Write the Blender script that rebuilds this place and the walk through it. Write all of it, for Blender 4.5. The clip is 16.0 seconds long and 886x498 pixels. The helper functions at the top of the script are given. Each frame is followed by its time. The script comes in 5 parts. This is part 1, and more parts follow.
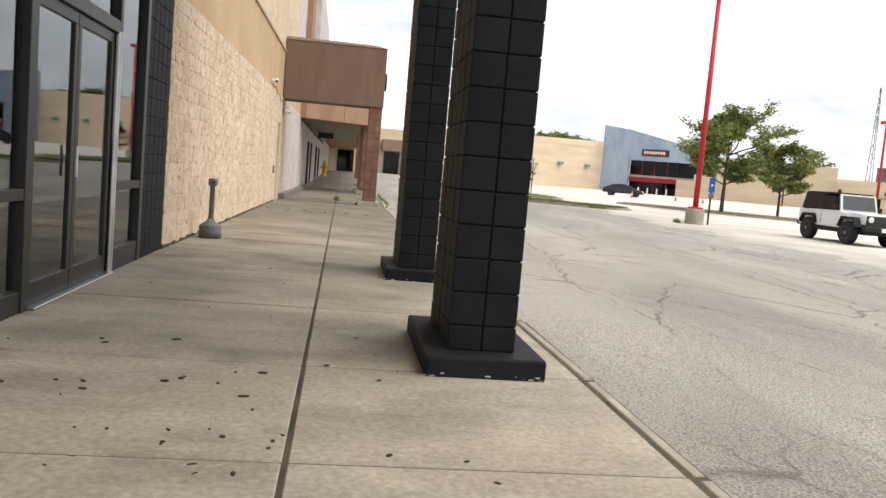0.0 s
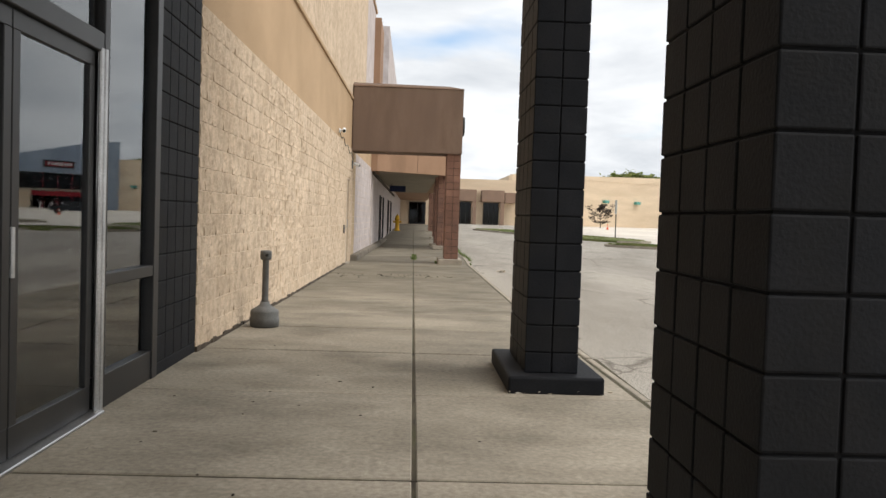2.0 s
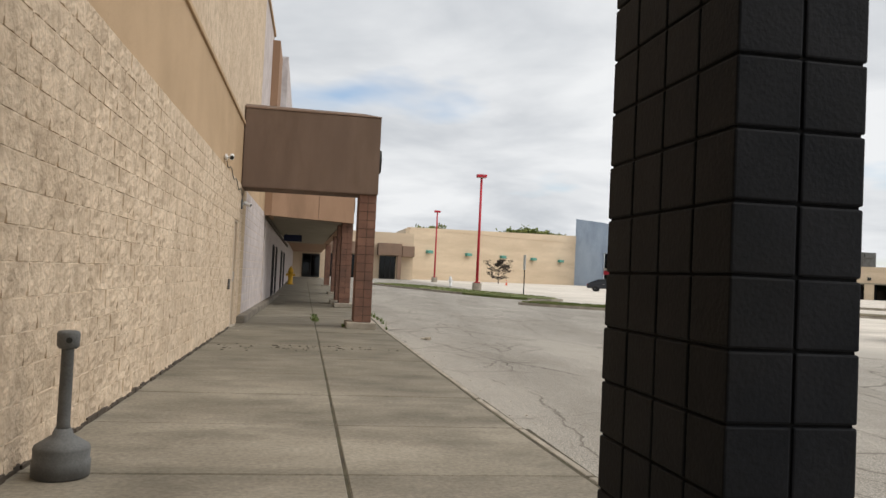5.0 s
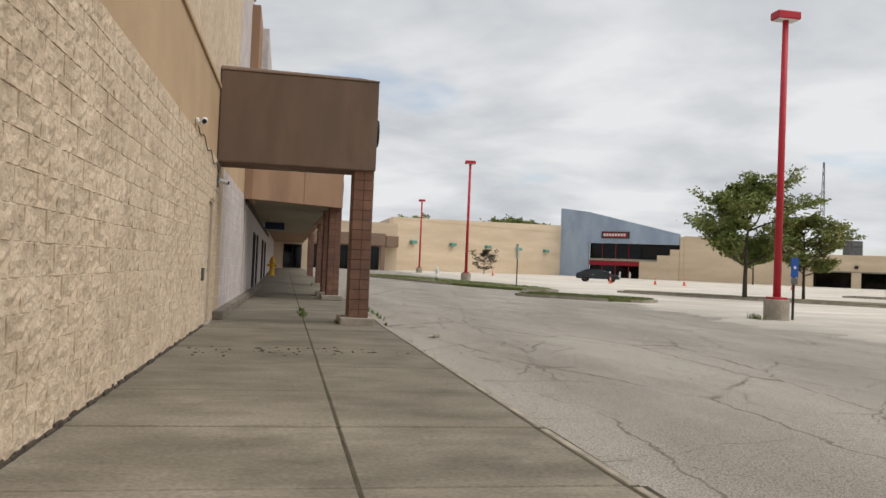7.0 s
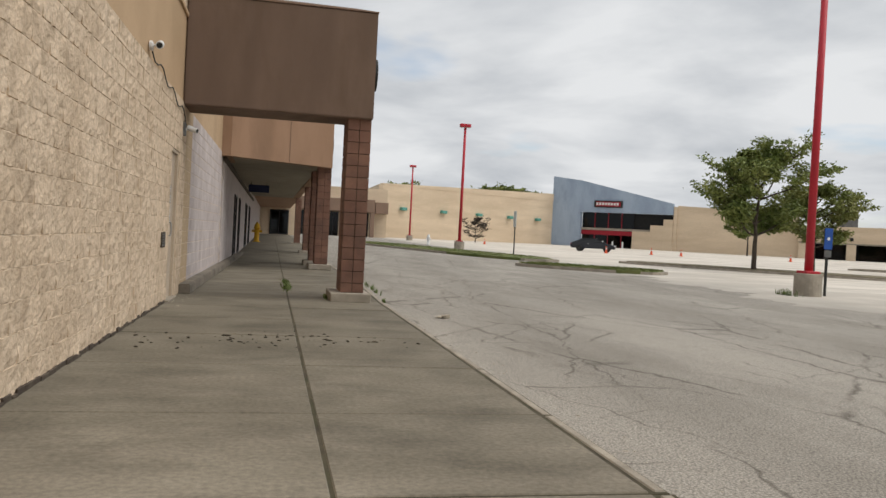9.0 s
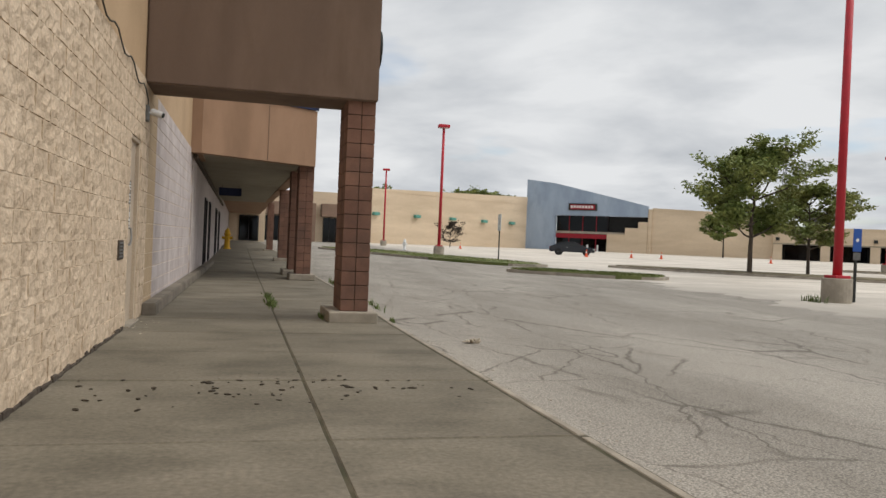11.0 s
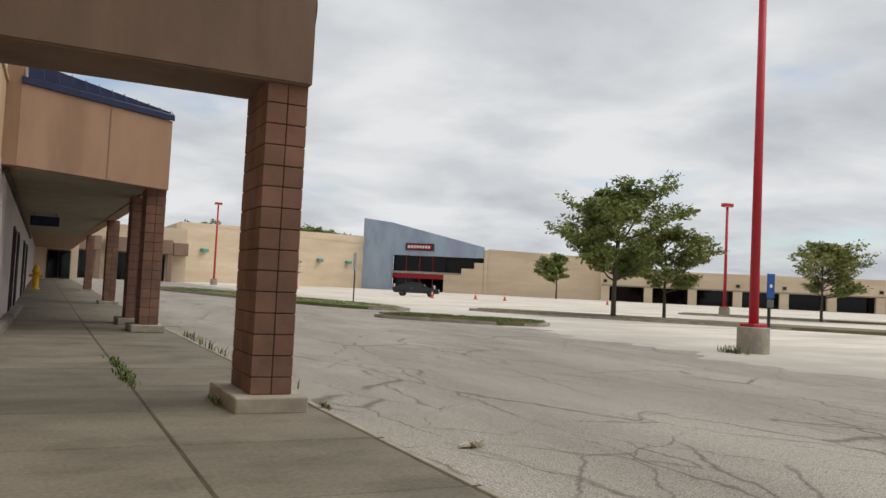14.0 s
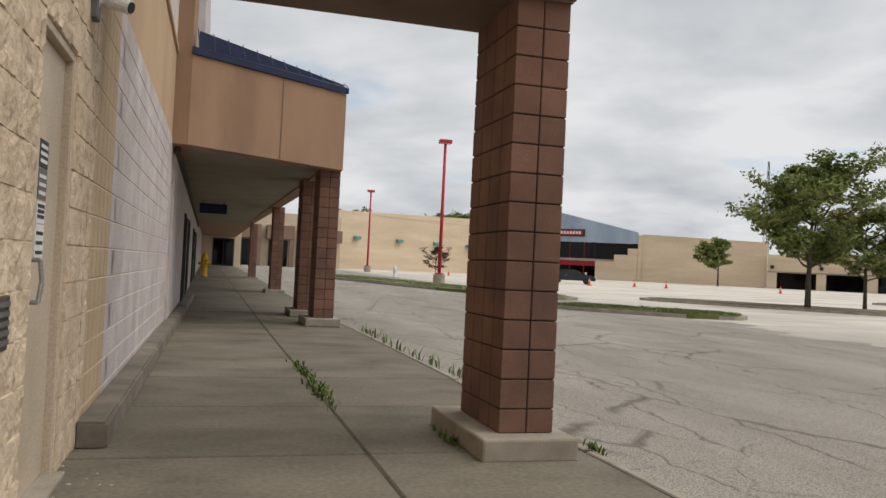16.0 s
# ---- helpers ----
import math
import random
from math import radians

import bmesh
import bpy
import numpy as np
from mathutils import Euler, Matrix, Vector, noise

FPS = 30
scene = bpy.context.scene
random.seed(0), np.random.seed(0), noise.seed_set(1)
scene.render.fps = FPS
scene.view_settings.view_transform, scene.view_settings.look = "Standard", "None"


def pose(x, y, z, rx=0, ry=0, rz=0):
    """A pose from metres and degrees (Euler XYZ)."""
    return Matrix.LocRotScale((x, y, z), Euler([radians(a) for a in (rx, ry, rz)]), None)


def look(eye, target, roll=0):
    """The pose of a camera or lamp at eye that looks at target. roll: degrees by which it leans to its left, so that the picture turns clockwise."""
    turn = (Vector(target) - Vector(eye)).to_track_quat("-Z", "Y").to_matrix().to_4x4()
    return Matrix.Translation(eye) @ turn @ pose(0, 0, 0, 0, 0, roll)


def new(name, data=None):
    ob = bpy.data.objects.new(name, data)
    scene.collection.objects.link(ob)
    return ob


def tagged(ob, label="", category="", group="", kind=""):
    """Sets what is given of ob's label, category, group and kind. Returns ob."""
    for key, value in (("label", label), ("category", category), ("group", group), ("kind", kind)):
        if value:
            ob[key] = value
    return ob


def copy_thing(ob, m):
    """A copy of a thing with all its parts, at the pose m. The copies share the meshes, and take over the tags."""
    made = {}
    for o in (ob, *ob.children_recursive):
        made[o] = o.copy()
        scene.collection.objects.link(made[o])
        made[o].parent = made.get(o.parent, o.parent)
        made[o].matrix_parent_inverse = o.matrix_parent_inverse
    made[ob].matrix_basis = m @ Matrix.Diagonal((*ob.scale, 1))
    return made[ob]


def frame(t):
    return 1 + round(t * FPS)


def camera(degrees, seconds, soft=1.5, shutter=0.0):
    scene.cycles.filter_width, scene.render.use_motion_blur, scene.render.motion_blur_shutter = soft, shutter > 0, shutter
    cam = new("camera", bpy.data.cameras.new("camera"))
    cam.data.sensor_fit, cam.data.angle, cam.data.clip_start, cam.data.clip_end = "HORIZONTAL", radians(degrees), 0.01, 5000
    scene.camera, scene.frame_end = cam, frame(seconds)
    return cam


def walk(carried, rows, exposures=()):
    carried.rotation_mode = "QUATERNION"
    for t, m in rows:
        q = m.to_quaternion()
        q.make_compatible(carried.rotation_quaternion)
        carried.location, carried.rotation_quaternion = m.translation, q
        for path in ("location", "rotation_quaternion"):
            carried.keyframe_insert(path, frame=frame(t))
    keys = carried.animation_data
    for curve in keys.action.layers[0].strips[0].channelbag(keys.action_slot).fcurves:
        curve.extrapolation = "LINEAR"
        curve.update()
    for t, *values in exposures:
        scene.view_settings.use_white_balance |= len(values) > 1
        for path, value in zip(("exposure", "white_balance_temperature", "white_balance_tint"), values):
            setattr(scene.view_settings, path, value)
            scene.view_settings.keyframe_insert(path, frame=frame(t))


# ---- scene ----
cam = camera(57.3, 16.0)
PATH = [
    (0, (-0.122, 2.025, 1.228), (0.138, 4.0, 1.045), 4.9),
    (0.5, (-0.174, 2.691, 1.245), (-0.03, 4.676, 1.05), 2.8),
    (1, (-0.223, 3.437, 1.27), (-0.183, 5.43, 1.111), 2.5),
    (1.5, (-0.249, 4.215, 1.285), (-0.171, 6.21, 1.159), 2.6),
    (2, (-0.315, 4.947, 1.311), (-0.239, 6.944, 1.236), 1.9),
    (2.5, (-0.375, 5.623, 1.321), (-0.203, 7.615, 1.257), 2.2),
    (3, (-0.486, 6.353, 1.369), (-0.285, 8.338, 1.235), 2.4),
    (3.5, (-0.566, 7.072, 1.36), (-0.294, 9.045, 1.17), 1.7),
    (4, (-0.589, 7.75, 1.337), (-0.407, 9.74, 1.395), 2.3),
    (4.5, (-0.627, 8.412, 1.314), (-0.38, 10.396, 1.377), 3.1),
    (5, (-0.605, 9.079, 1.312), (-0.27, 11.05, 1.38), 2.7),
    (7.5, (-0.742, 12.254, 1.219), (-0.351, 14.215, 1.248), 2.7),
    (8, (-0.697, 12.918, 1.214), (-0.296, 14.878, 1.207), 3.1),
    (8.5, (-0.663, 13.531, 1.196), (-0.307, 15.499, 1.182), 3.7),
    (9, (-0.6, 14.15, 1.201), (-0.185, 16.106, 1.171), 3.0),
    (9.5, (-0.628, 14.76, 1.173), (-0.205, 16.715, 1.125), 2.8),
    (12, (-1.056, 17.923, 1.19), (-0.52, 19.85, 1.195), 2.7),
    (12.5, (-1.173, 18.576, 1.184), (-0.628, 20.501, 1.173), 4.1),
    (13, (-1.206, 19.247, 1.195), (-0.524, 21.127, 1.222), 4.6),
    (13.5, (-1.234, 19.884, 1.221), (-0.436, 21.716, 1.32), 4.4),
    (14, (-1.228, 20.484, 1.227), (-0.347, 22.276, 1.328), 2.8),
    (14.5, (-1.235, 21.082, 1.232), (-0.413, 22.903, 1.336), 3.5),
    (15, (-1.244, 21.722, 1.223), (-0.501, 23.576, 1.309), 3.3),
    (15.5, (-1.264, 22.379, 1.236), (-0.659, 24.284, 1.306), 2.8),
    (16, (-1.362, 22.972, 1.249), (-0.806, 24.893, 1.299), 2.8),
]
walk(cam, [(t, look(eye, target, roll)) for t, eye, target, roll in PATH],
     [(0, 1.0), (1.5, 0.82), (3, 0.62), (5, 0.38), (9, 0.22), (12.5, 0.22), (16, 0.2)])

# ---- light and sky ----
world = bpy.data.worlds.new("world")
scene.world = world
world.use_nodes = True
wn, wl = world.node_tree.nodes, world.node_tree.links
wn.clear()
SUN_EL, SUN_ROT = 58.0, 112.0
sky = wn.new("ShaderNodeTexSky")
sky.sky_type, sky.sun_disc = "NISHITA", False
sky.sun_elevation, sky.sun_rotation = radians(SUN_EL), radians(SUN_ROT)
coord = wn.new("ShaderNodeTexCoord")
sep = wn.new("ShaderNodeSeparateXYZ")
wl.new(coord.outputs["Generated"], sep.inputs[0])
# clouds lie on a flat layer: direction / height
hgt = wn.new("ShaderNodeMath"); hgt.operation = "MAXIMUM"; hgt.inputs[1].default_value = 0.0
wl.new(sep.outputs["Z"], hgt.inputs[0])
hadd = wn.new("ShaderNodeMath"); hadd.operation = "ADD"; hadd.inputs[1].default_value = 0.16
wl.new(hgt.outputs[0], hadd.inputs[0])
flat = wn.new("ShaderNodeVectorMath"); flat.operation = "DIVIDE"
comb = wn.new("ShaderNodeCombineXYZ")
for i in range(3):
    wl.new(hadd.outputs[0], comb.inputs[i])
wl.new(coord.outputs["Generated"], flat.inputs[0]); wl.new(comb.outputs[0], flat.inputs[1])
cl1 = wn.new("ShaderNodeTexNoise"); cl1.inputs["Scale"].default_value = 1.35; cl1.inputs["Detail"].default_value = 7; cl1.inputs["Roughness"].default_value = 0.52
cl1.inputs["Distortion"].default_value = 0.25
wl.new(flat.outputs[0], cl1.inputs["Vector"])
tone = wn.new("ShaderNodeValToRGB")
tone.color_ramp.elements[0].position, tone.color_ramp.elements[0].color = 0.33, (0.60, 0.63, 0.67, 1)
tone.color_ramp.elements[1].position, tone.color_ramp.elements[1].color = 0.62, (0.93, 0.945, 0.96, 1)
wl.new(cl1.outputs["Fac"], tone.inputs[0])
cover = wn.new("ShaderNodeTexNoise"); cover.inputs["Scale"].default_value = 0.8; cover.inputs["Detail"].default_value = 5
wl.new(flat.outputs[0], cover.inputs["Vector"])
mask = wn.new("ShaderNodeMapRange"); mask.inputs["From Min"].default_value = 0.30; mask.inputs["From Max"].default_value = 0.42
wl.new(cover.outputs["Fac"], mask.inputs["Value"])
dim = wn.new("ShaderNodeMix"); dim.data_type = "RGBA"; dim.blend_type = "MULTIPLY"; dim.inputs["Factor"].default_value = 1
dim.inputs["B"].default_value = (0.16, 0.16, 0.16, 1)
wl.new(sky.outputs[0], dim.inputs["A"])
mixs = wn.new("ShaderNodeMix"); mixs.data_type = "RGBA"
wl.new(mask.outputs[0], mixs.inputs["Factor"]); wl.new(dim.outputs["Result"], mixs.inputs["A"]); wl.new(tone.outputs[0], mixs.inputs["B"])
bgn = wn.new("ShaderNodeBackground"); bgn.inputs["Strength"].default_value = 0.72
wl.new(mixs.outputs["Result"], bgn.inputs[0])
wl.new(bgn.outputs[0], wn.new("ShaderNodeOutputWorld").inputs[0])
sun = new("sun", bpy.data.lights.new("sun", "SUN"))
sun.data.energy, sun.data.angle, sun.data.color = 1.75, radians(60), (1, 0.96, 0.90)
sun.matrix_world = look((0, 0, 0), (-math.sin(radians(SUN_ROT)) * math.cos(radians(SUN_EL)), -math.cos(radians(SUN_ROT)) * math.cos(radians(SUN_EL)), -math.sin(radians(SUN_EL))))


# ---- materials ----
def lin(c):
    return tuple(((v / 12.92) if v <= 0.04045 else ((v + 0.055) / 1.055) ** 2.4) for v in c)


def mat(name, a, b=None, rough=0.8, scale=6.0, fine=90.0, bump=0.25, metal=0.0, spec=0.3, stain=None, stain_scale=0.7, stain_amt=0.5, per_piece=0.0, stretch=(1, 1, 1), mid=(0.35, 0.65), dist=0.004):
    """Two tones mixed by a coarse noise, a fine grain in colour and relief, optional stains, tone by piece."""
    m = bpy.data.materials.new(name); m.use_nodes = True
    n, l = m.node_tree.nodes, m.node_tree.links
    p = n["Principled BSDF"]
    b = b or tuple(v * 0.8 for v in a)
    tc = n.new("ShaderNodeTexCoord"); mp = n.new("ShaderNodeMapping"); mp.inputs["Scale"].default_value = stretch
    geo = n.new("ShaderNodeNewGeometry")
    l.new(geo.outputs["Position"], mp.inputs["Vector"])
    n1 = n.new("ShaderNodeTexNoise"); n1.inputs["Scale"].default_value = scale; n1.inputs["Detail"].default_value = 6
    n2 = n.new("ShaderNodeTexNoise"); n2.inputs["Scale"].default_value = fine; n2.inputs["Detail"].default_value = 4
    l.new(mp.outputs[0], n1.inputs["Vector"]); l.new(geo.outputs["Position"], n2.inputs["Vector"])
    r = n.new("ShaderNodeMapRange"); r.inputs["From Min"].default_value, r.inputs["From Max"].default_value = mid
    l.new(n1.outputs["Fac"], r.inputs["Value"])
    mx = n.new("ShaderNodeMix"); mx.data_type = "RGBA"
    mx.inputs["A"].default_value, mx.inputs["B"].default_value = (*a, 1), (*b, 1)
    l.new(r.outputs[0], mx.inputs["Factor"])
    gr = n.new("ShaderNodeMapRange"); gr.inputs["From Min"].default_value, gr.inputs["From Max"].default_value = 0.3, 0.7
    gr.inputs["To Min"].default_value, gr.inputs["To Max"].default_value = 0.82, 1.12
    l.new(n2.outputs["Fac"], gr.inputs["Value"])
    g2 = n.new("ShaderNodeVectorMath"); g2.operation = "SCALE"
    l.new(mx.outputs["Result"], g2.inputs[0]); l.new(gr.outputs[0], g2.inputs["Scale"])
    out = g2.outputs[0]
    if per_piece:
        oi = n.new("ShaderNodeObjectInfo"); pr = n.new("ShaderNodeMapRange")
        pr.inputs["To Min"].default_value, pr.inputs["To Max"].default_value = 1 - per_piece, 1 + per_piece
        l.new(oi.outputs["Random"], pr.inputs["Value"])
        sc = n.new("ShaderNodeVectorMath"); sc.operation = "SCALE"
        l.new(out, sc.inputs[0]); l.new(pr.outputs[0], sc.inputs["Scale"]); out = sc.outputs[0]
    if stain:
        n3 = n.new("ShaderNodeTexNoise"); n3.inputs["Scale"].default_value = stain_scale; n3.inputs["Detail"].default_value = 8; n3.inputs["Roughness"].default_value = 0.62
        l.new(mp.outputs[0], n3.inputs["Vector"])
        sr = n.new("ShaderNodeMapRange"); sr.inputs["From Min"].default_value, sr.inputs["From Max"].default_value = 0.46, 0.68
        sr.inputs["To Max"].default_value = stain_amt
        l.new(n3.outputs["Fac"], sr.inputs["Value"])
        m3 = n.new("ShaderNodeMix"); m3.data_type = "RGBA"; m3.inputs["B"].default_value = (*stain, 1)
        l.new(sr.outputs[0], m3.inputs["Factor"]); l.new(out, m3.inputs["A"]); out = m3.outputs["Result"]
    l.new(out, p.inputs["Base Color"])
    p.inputs["Roughness"].default_value, p.inputs["Metallic"].default_value, p.inputs["Specular IOR Level"].default_value = rough, metal, spec
    if bump:
        bp = n.new("ShaderNodeBump"); bp.inputs["Strength"].default_value, bp.inputs["Distance"].default_value = bump, dist
        l.new(n2.outputs["Fac"], bp.inputs["Height"]); l.new(bp.outputs[0], p.inputs["Normal"])
    return m


M_SLAB = mat("concrete_slab", (0.46, 0.405, 0.325), (0.35, 0.305, 0.24), 0.85, 1.1, 160, 0.3, stain=(0.20, 0.175, 0.135), stain_scale=1.3, stain_amt=0.75, per_piece=0.08, stretch=(0.7, 1.0, 1))


def darken_along(m, y0, y1, dirt, grain):
    """Darkens the colour along the walk from y0 to y1, broken up by dirty streaks across it, with dark pits."""
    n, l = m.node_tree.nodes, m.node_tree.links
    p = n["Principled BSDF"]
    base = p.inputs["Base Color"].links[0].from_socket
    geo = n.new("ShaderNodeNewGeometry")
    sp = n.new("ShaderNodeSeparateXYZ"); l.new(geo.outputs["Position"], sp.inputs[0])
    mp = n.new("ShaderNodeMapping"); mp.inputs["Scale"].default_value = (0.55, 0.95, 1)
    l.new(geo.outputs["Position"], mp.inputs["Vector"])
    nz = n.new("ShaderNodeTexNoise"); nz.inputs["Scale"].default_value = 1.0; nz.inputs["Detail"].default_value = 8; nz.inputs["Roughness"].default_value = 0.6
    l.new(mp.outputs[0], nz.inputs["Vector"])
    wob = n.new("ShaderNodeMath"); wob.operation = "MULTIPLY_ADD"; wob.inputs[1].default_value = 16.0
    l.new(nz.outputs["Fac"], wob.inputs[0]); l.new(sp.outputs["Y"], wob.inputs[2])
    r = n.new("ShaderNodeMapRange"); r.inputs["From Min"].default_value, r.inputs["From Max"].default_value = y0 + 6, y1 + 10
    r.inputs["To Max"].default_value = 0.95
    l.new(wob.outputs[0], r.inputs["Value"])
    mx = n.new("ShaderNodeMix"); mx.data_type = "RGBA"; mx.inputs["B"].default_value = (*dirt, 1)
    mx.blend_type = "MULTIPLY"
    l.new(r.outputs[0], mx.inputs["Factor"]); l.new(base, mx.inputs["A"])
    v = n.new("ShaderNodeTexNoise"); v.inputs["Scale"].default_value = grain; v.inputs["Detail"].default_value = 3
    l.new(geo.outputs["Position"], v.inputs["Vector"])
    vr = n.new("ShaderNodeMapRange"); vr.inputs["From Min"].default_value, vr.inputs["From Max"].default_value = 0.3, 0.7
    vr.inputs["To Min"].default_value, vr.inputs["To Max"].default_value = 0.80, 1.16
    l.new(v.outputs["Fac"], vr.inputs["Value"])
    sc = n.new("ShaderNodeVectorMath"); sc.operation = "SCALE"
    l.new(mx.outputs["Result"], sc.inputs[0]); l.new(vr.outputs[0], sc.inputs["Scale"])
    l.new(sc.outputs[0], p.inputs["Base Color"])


# slab colour gets darker towards higher y
darken_along(M_SLAB, 7.0, 19.0, (0.40, 0.40, 0.375), 28)
M_KERB = mat("concrete_kerb", (0.42, 0.37, 0.30), (0.30, 0.265, 0.215), 0.9, 3, 120, 0.4, stain=(0.17, 0.15, 0.12), stain_scale=2.5)
M_JOINT = mat("joint_dirt", (0.045, 0.036, 0.025), (0.10, 0.085, 0.055), 0.95, 3, 120, 0.3, stain=(0.05, 0.06, 0.02), stain_scale=1.6, stain_amt=0.45)
# darker, blotchier tone than concrete_kerb, for the kerb along the wall
M_KERBD = mat("dark_mottled_kerb", (0.24, 0.205, 0.165), (0.17, 0.148, 0.12), 0.9, 3, 120, 0.4, stain=(0.09, 0.08, 0.06), stain_scale=2.0, stain_amt=0.8)
M_LOT = mat("lot_concrete", (0.70, 0.645, 0.565), (0.59, 0.53, 0.455), 0.9, 0.35, 30, 0.2, stain=(0.36, 0.32, 0.265), stain_scale=0.5, stain_amt=0.75, stretch=(0.25, 0.8, 1))
M_SPLIT = mat("split_block", (0.69, 0.55, 0.405), (0.585, 0.455, 0.325), 0.92, 1.3, 26, 0.65, stain=(0.36, 0.27, 0.185), stain_scale=6.5, stain_amt=0.75, per_piece=0.06, dist=0.03)
M_STUCCO = mat("tan_stucco", (0.50, 0.35, 0.215), (0.43, 0.30, 0.18), 0.9, 0.8, 110, 0.3)
M_TANSMOOTH = mat("tan_block_smooth", (0.56, 0.42, 0.27), (0.50, 0.37, 0.235), 0.9, 2, 90, 0.3, per_piece=0.05)
M_LILAC = mat("lilac_paint", (0.58, 0.52, 0.505), (0.47, 0.41, 0.395), 0.85, 1.8, 40, 0.7, stain=(0.36, 0.30, 0.275), stain_scale=3.0, stain_amt=0.6, per_piece=0.04, dist=0.01)
M_MORTAR = mat("mortar_light", (0.76, 0.64, 0.49), (0.62, 0.50, 0.37), 0.95, 6, 90, 0.4)
M_BLACK = mat("black_block_paint", (0.0095, 0.0105, 0.013), (0.015, 0.0155, 0.018), 0.66, 4, 70, 0.5, spec=0.14, stain=(0.016, 0.0145, 0.012), stain_scale=2.2, stain_amt=0.35, per_piece=0.12)
M_BLACKJ = mat("black_joint", (0.004, 0.004, 0.005), None, 0.9, 6, 90, 0.2)
M_BRICKC = mat("rust_block", (0.23, 0.125, 0.088), (0.185, 0.098, 0.07), 0.9, 2.5, 110, 0.5, stain=(0.09, 0.06, 0.05), stain_scale=1.6, stain_amt=0.55, per_piece=0.1)
M_BRICKJ = mat("rust_joint", (0.045, 0.03, 0.024), None, 0.95, 6, 90, 0.3)
M_CANOPY = mat("brown_stucco", (0.20, 0.138, 0.103), (0.163, 0.112, 0.084), 0.92, 1.1, 140, 0.5, stain=(0.12, 0.08, 0.055), stain_scale=1.2, stain_amt=0.6, stretch=(1.5, 1.5, 0.35))
M_CANOPY2 = mat("ochre_stucco", (0.36, 0.225, 0.145), (0.31, 0.19, 0.12), 0.92, 1.1, 140, 0.4, stain=(0.2, 0.125, 0.08), stain_scale=0.9, stain_amt=0.6, stretch=(1.2, 1.2, 0.4))
M_SOFFIT = mat("soffit_board", (0.31, 0.275, 0.21), (0.26, 0.23, 0.175), 0.9, 1.2, 90, 0.2)
M_FRAME = mat("bronze_aluminium", (0.02, 0.02, 0.021), (0.028, 0.027, 0.027), 0.42, 3, 120, 0.05, metal=0.3, spec=0.5)
M_ALU = mat("bare_aluminium", (0.55, 0.55, 0.55), (0.42, 0.42, 0.42), 0.35, 4, 100, 0.05, metal=0.9)
# near-black: the lack of light indoors is put into the base colour
M_DARK = mat("unlit_interior", (0.02, 0.02, 0.02), None, 0.9, 2, 30, 0.1)
M_CURTAIN = mat("pale_curtain", (0.80, 0.79, 0.76), (0.66, 0.65, 0.63), 0.9, 3, 60, 0.1)
M_METALDOOR = mat("cream_paint_steel", (0.55, 0.45, 0.34), (0.50, 0.405, 0.305), 0.55, 1.5, 60, 0.08, stain=(0.36, 0.28, 0.2), stain_scale=1.5, stain_amt=0.4)
M_GREY = mat("grey_plastic", (0.155, 0.155, 0.15), (0.115, 0.115, 0.11), 0.6, 5, 80, 0.2, stain=(0.06, 0.055, 0.05), stain_scale=3)
M_RED = mat("red_pole_paint", (0.50, 0.030, 0.045), (0.42, 0.027, 0.04), 0.5, 2, 60, 0.1)
M_REDF = mat("red_fascia", (0.33, 0.012, 0.025), (0.26, 0.01, 0.02), 0.5, 2, 60, 0.1)
M_BLUE = mat("pale_blue_wall", (0.37, 0.445, 0.54), (0.29, 0.36, 0.46), 0.85, 0.3, 20, 0.1, stain=(0.20, 0.25, 0.33), stain_scale=0.35, stain_amt=0.65, stretch=(1, 1, 0.35))
M_FARTAN = mat("far_tan_wall", (0.70, 0.565, 0.41), (0.61, 0.485, 0.345), 0.9, 0.25, 12, 0.1, stain=(0.50, 0.385, 0.265), stain_scale=0.16, stain_amt=0.6, stretch=(0.5, 0.5, 2.8))
M_FARBROWN = mat("far_brown", (0.27, 0.18, 0.13), (0.22, 0.15, 0.11), 0.9, 0.5, 20, 0.1)
M_ROOFBLUE = mat("navy_metal_roof", (0.018, 0.026, 0.07), (0.012, 0.018, 0.05), 0.45, 3, 60, 0.05, metal=0.2)
M_TURQ = mat("teal_lamp_housing", (0.13, 0.36, 0.30), (0.10, 0.29, 0.24), 0.6, 3, 60, 0.1)
M_YELLOW = mat("yellow_paint", (0.62, 0.36, 0.02), (0.52, 0.29, 0.018), 0.6, 3, 60, 0.1)
M_GRASS = mat("grass_blades", (0.10, 0.135, 0.035), (0.185, 0.19, 0.075), 0.9, 0.5, 14, 0.3)
M_SOIL = mat("dry_verge", (0.13, 0.105, 0.065), (0.20, 0.17, 0.10), 0.95, 0.8, 14, 0.4)
M_LEAF = mat("leaf", (0.12, 0.165, 0.04), (0.215, 0.235, 0.065), 0.6, 0.9, 9, 0.0, per_piece=0.05)
M_LEAFY = mat("leaf_yellowing", (0.15, 0.19, 0.05), (0.26, 0.26, 0.08), 0.6, 0.9, 9, 0.0)
M_BARK = mat("bark", (0.055, 0.042, 0.033), (0.085, 0.068, 0.053), 0.95, 6, 40, 0.6)
M_WHITECAR = mat("white_car_paint", (0.75, 0.76, 0.78), (0.70, 0.71, 0.73), 0.3, 1, 30, 0.0, spec=0.5)
M_DARKCAR = mat("dark_car_paint", (0.012, 0.014, 0.018), (0.016, 0.018, 0.022), 0.25, 1, 30, 0.0, spec=0.5)
M_CARGLASS = mat("car_tinted_glass", (0.006, 0.007, 0.008), None, 0.12, 1, 30, 0.0, spec=0.5)
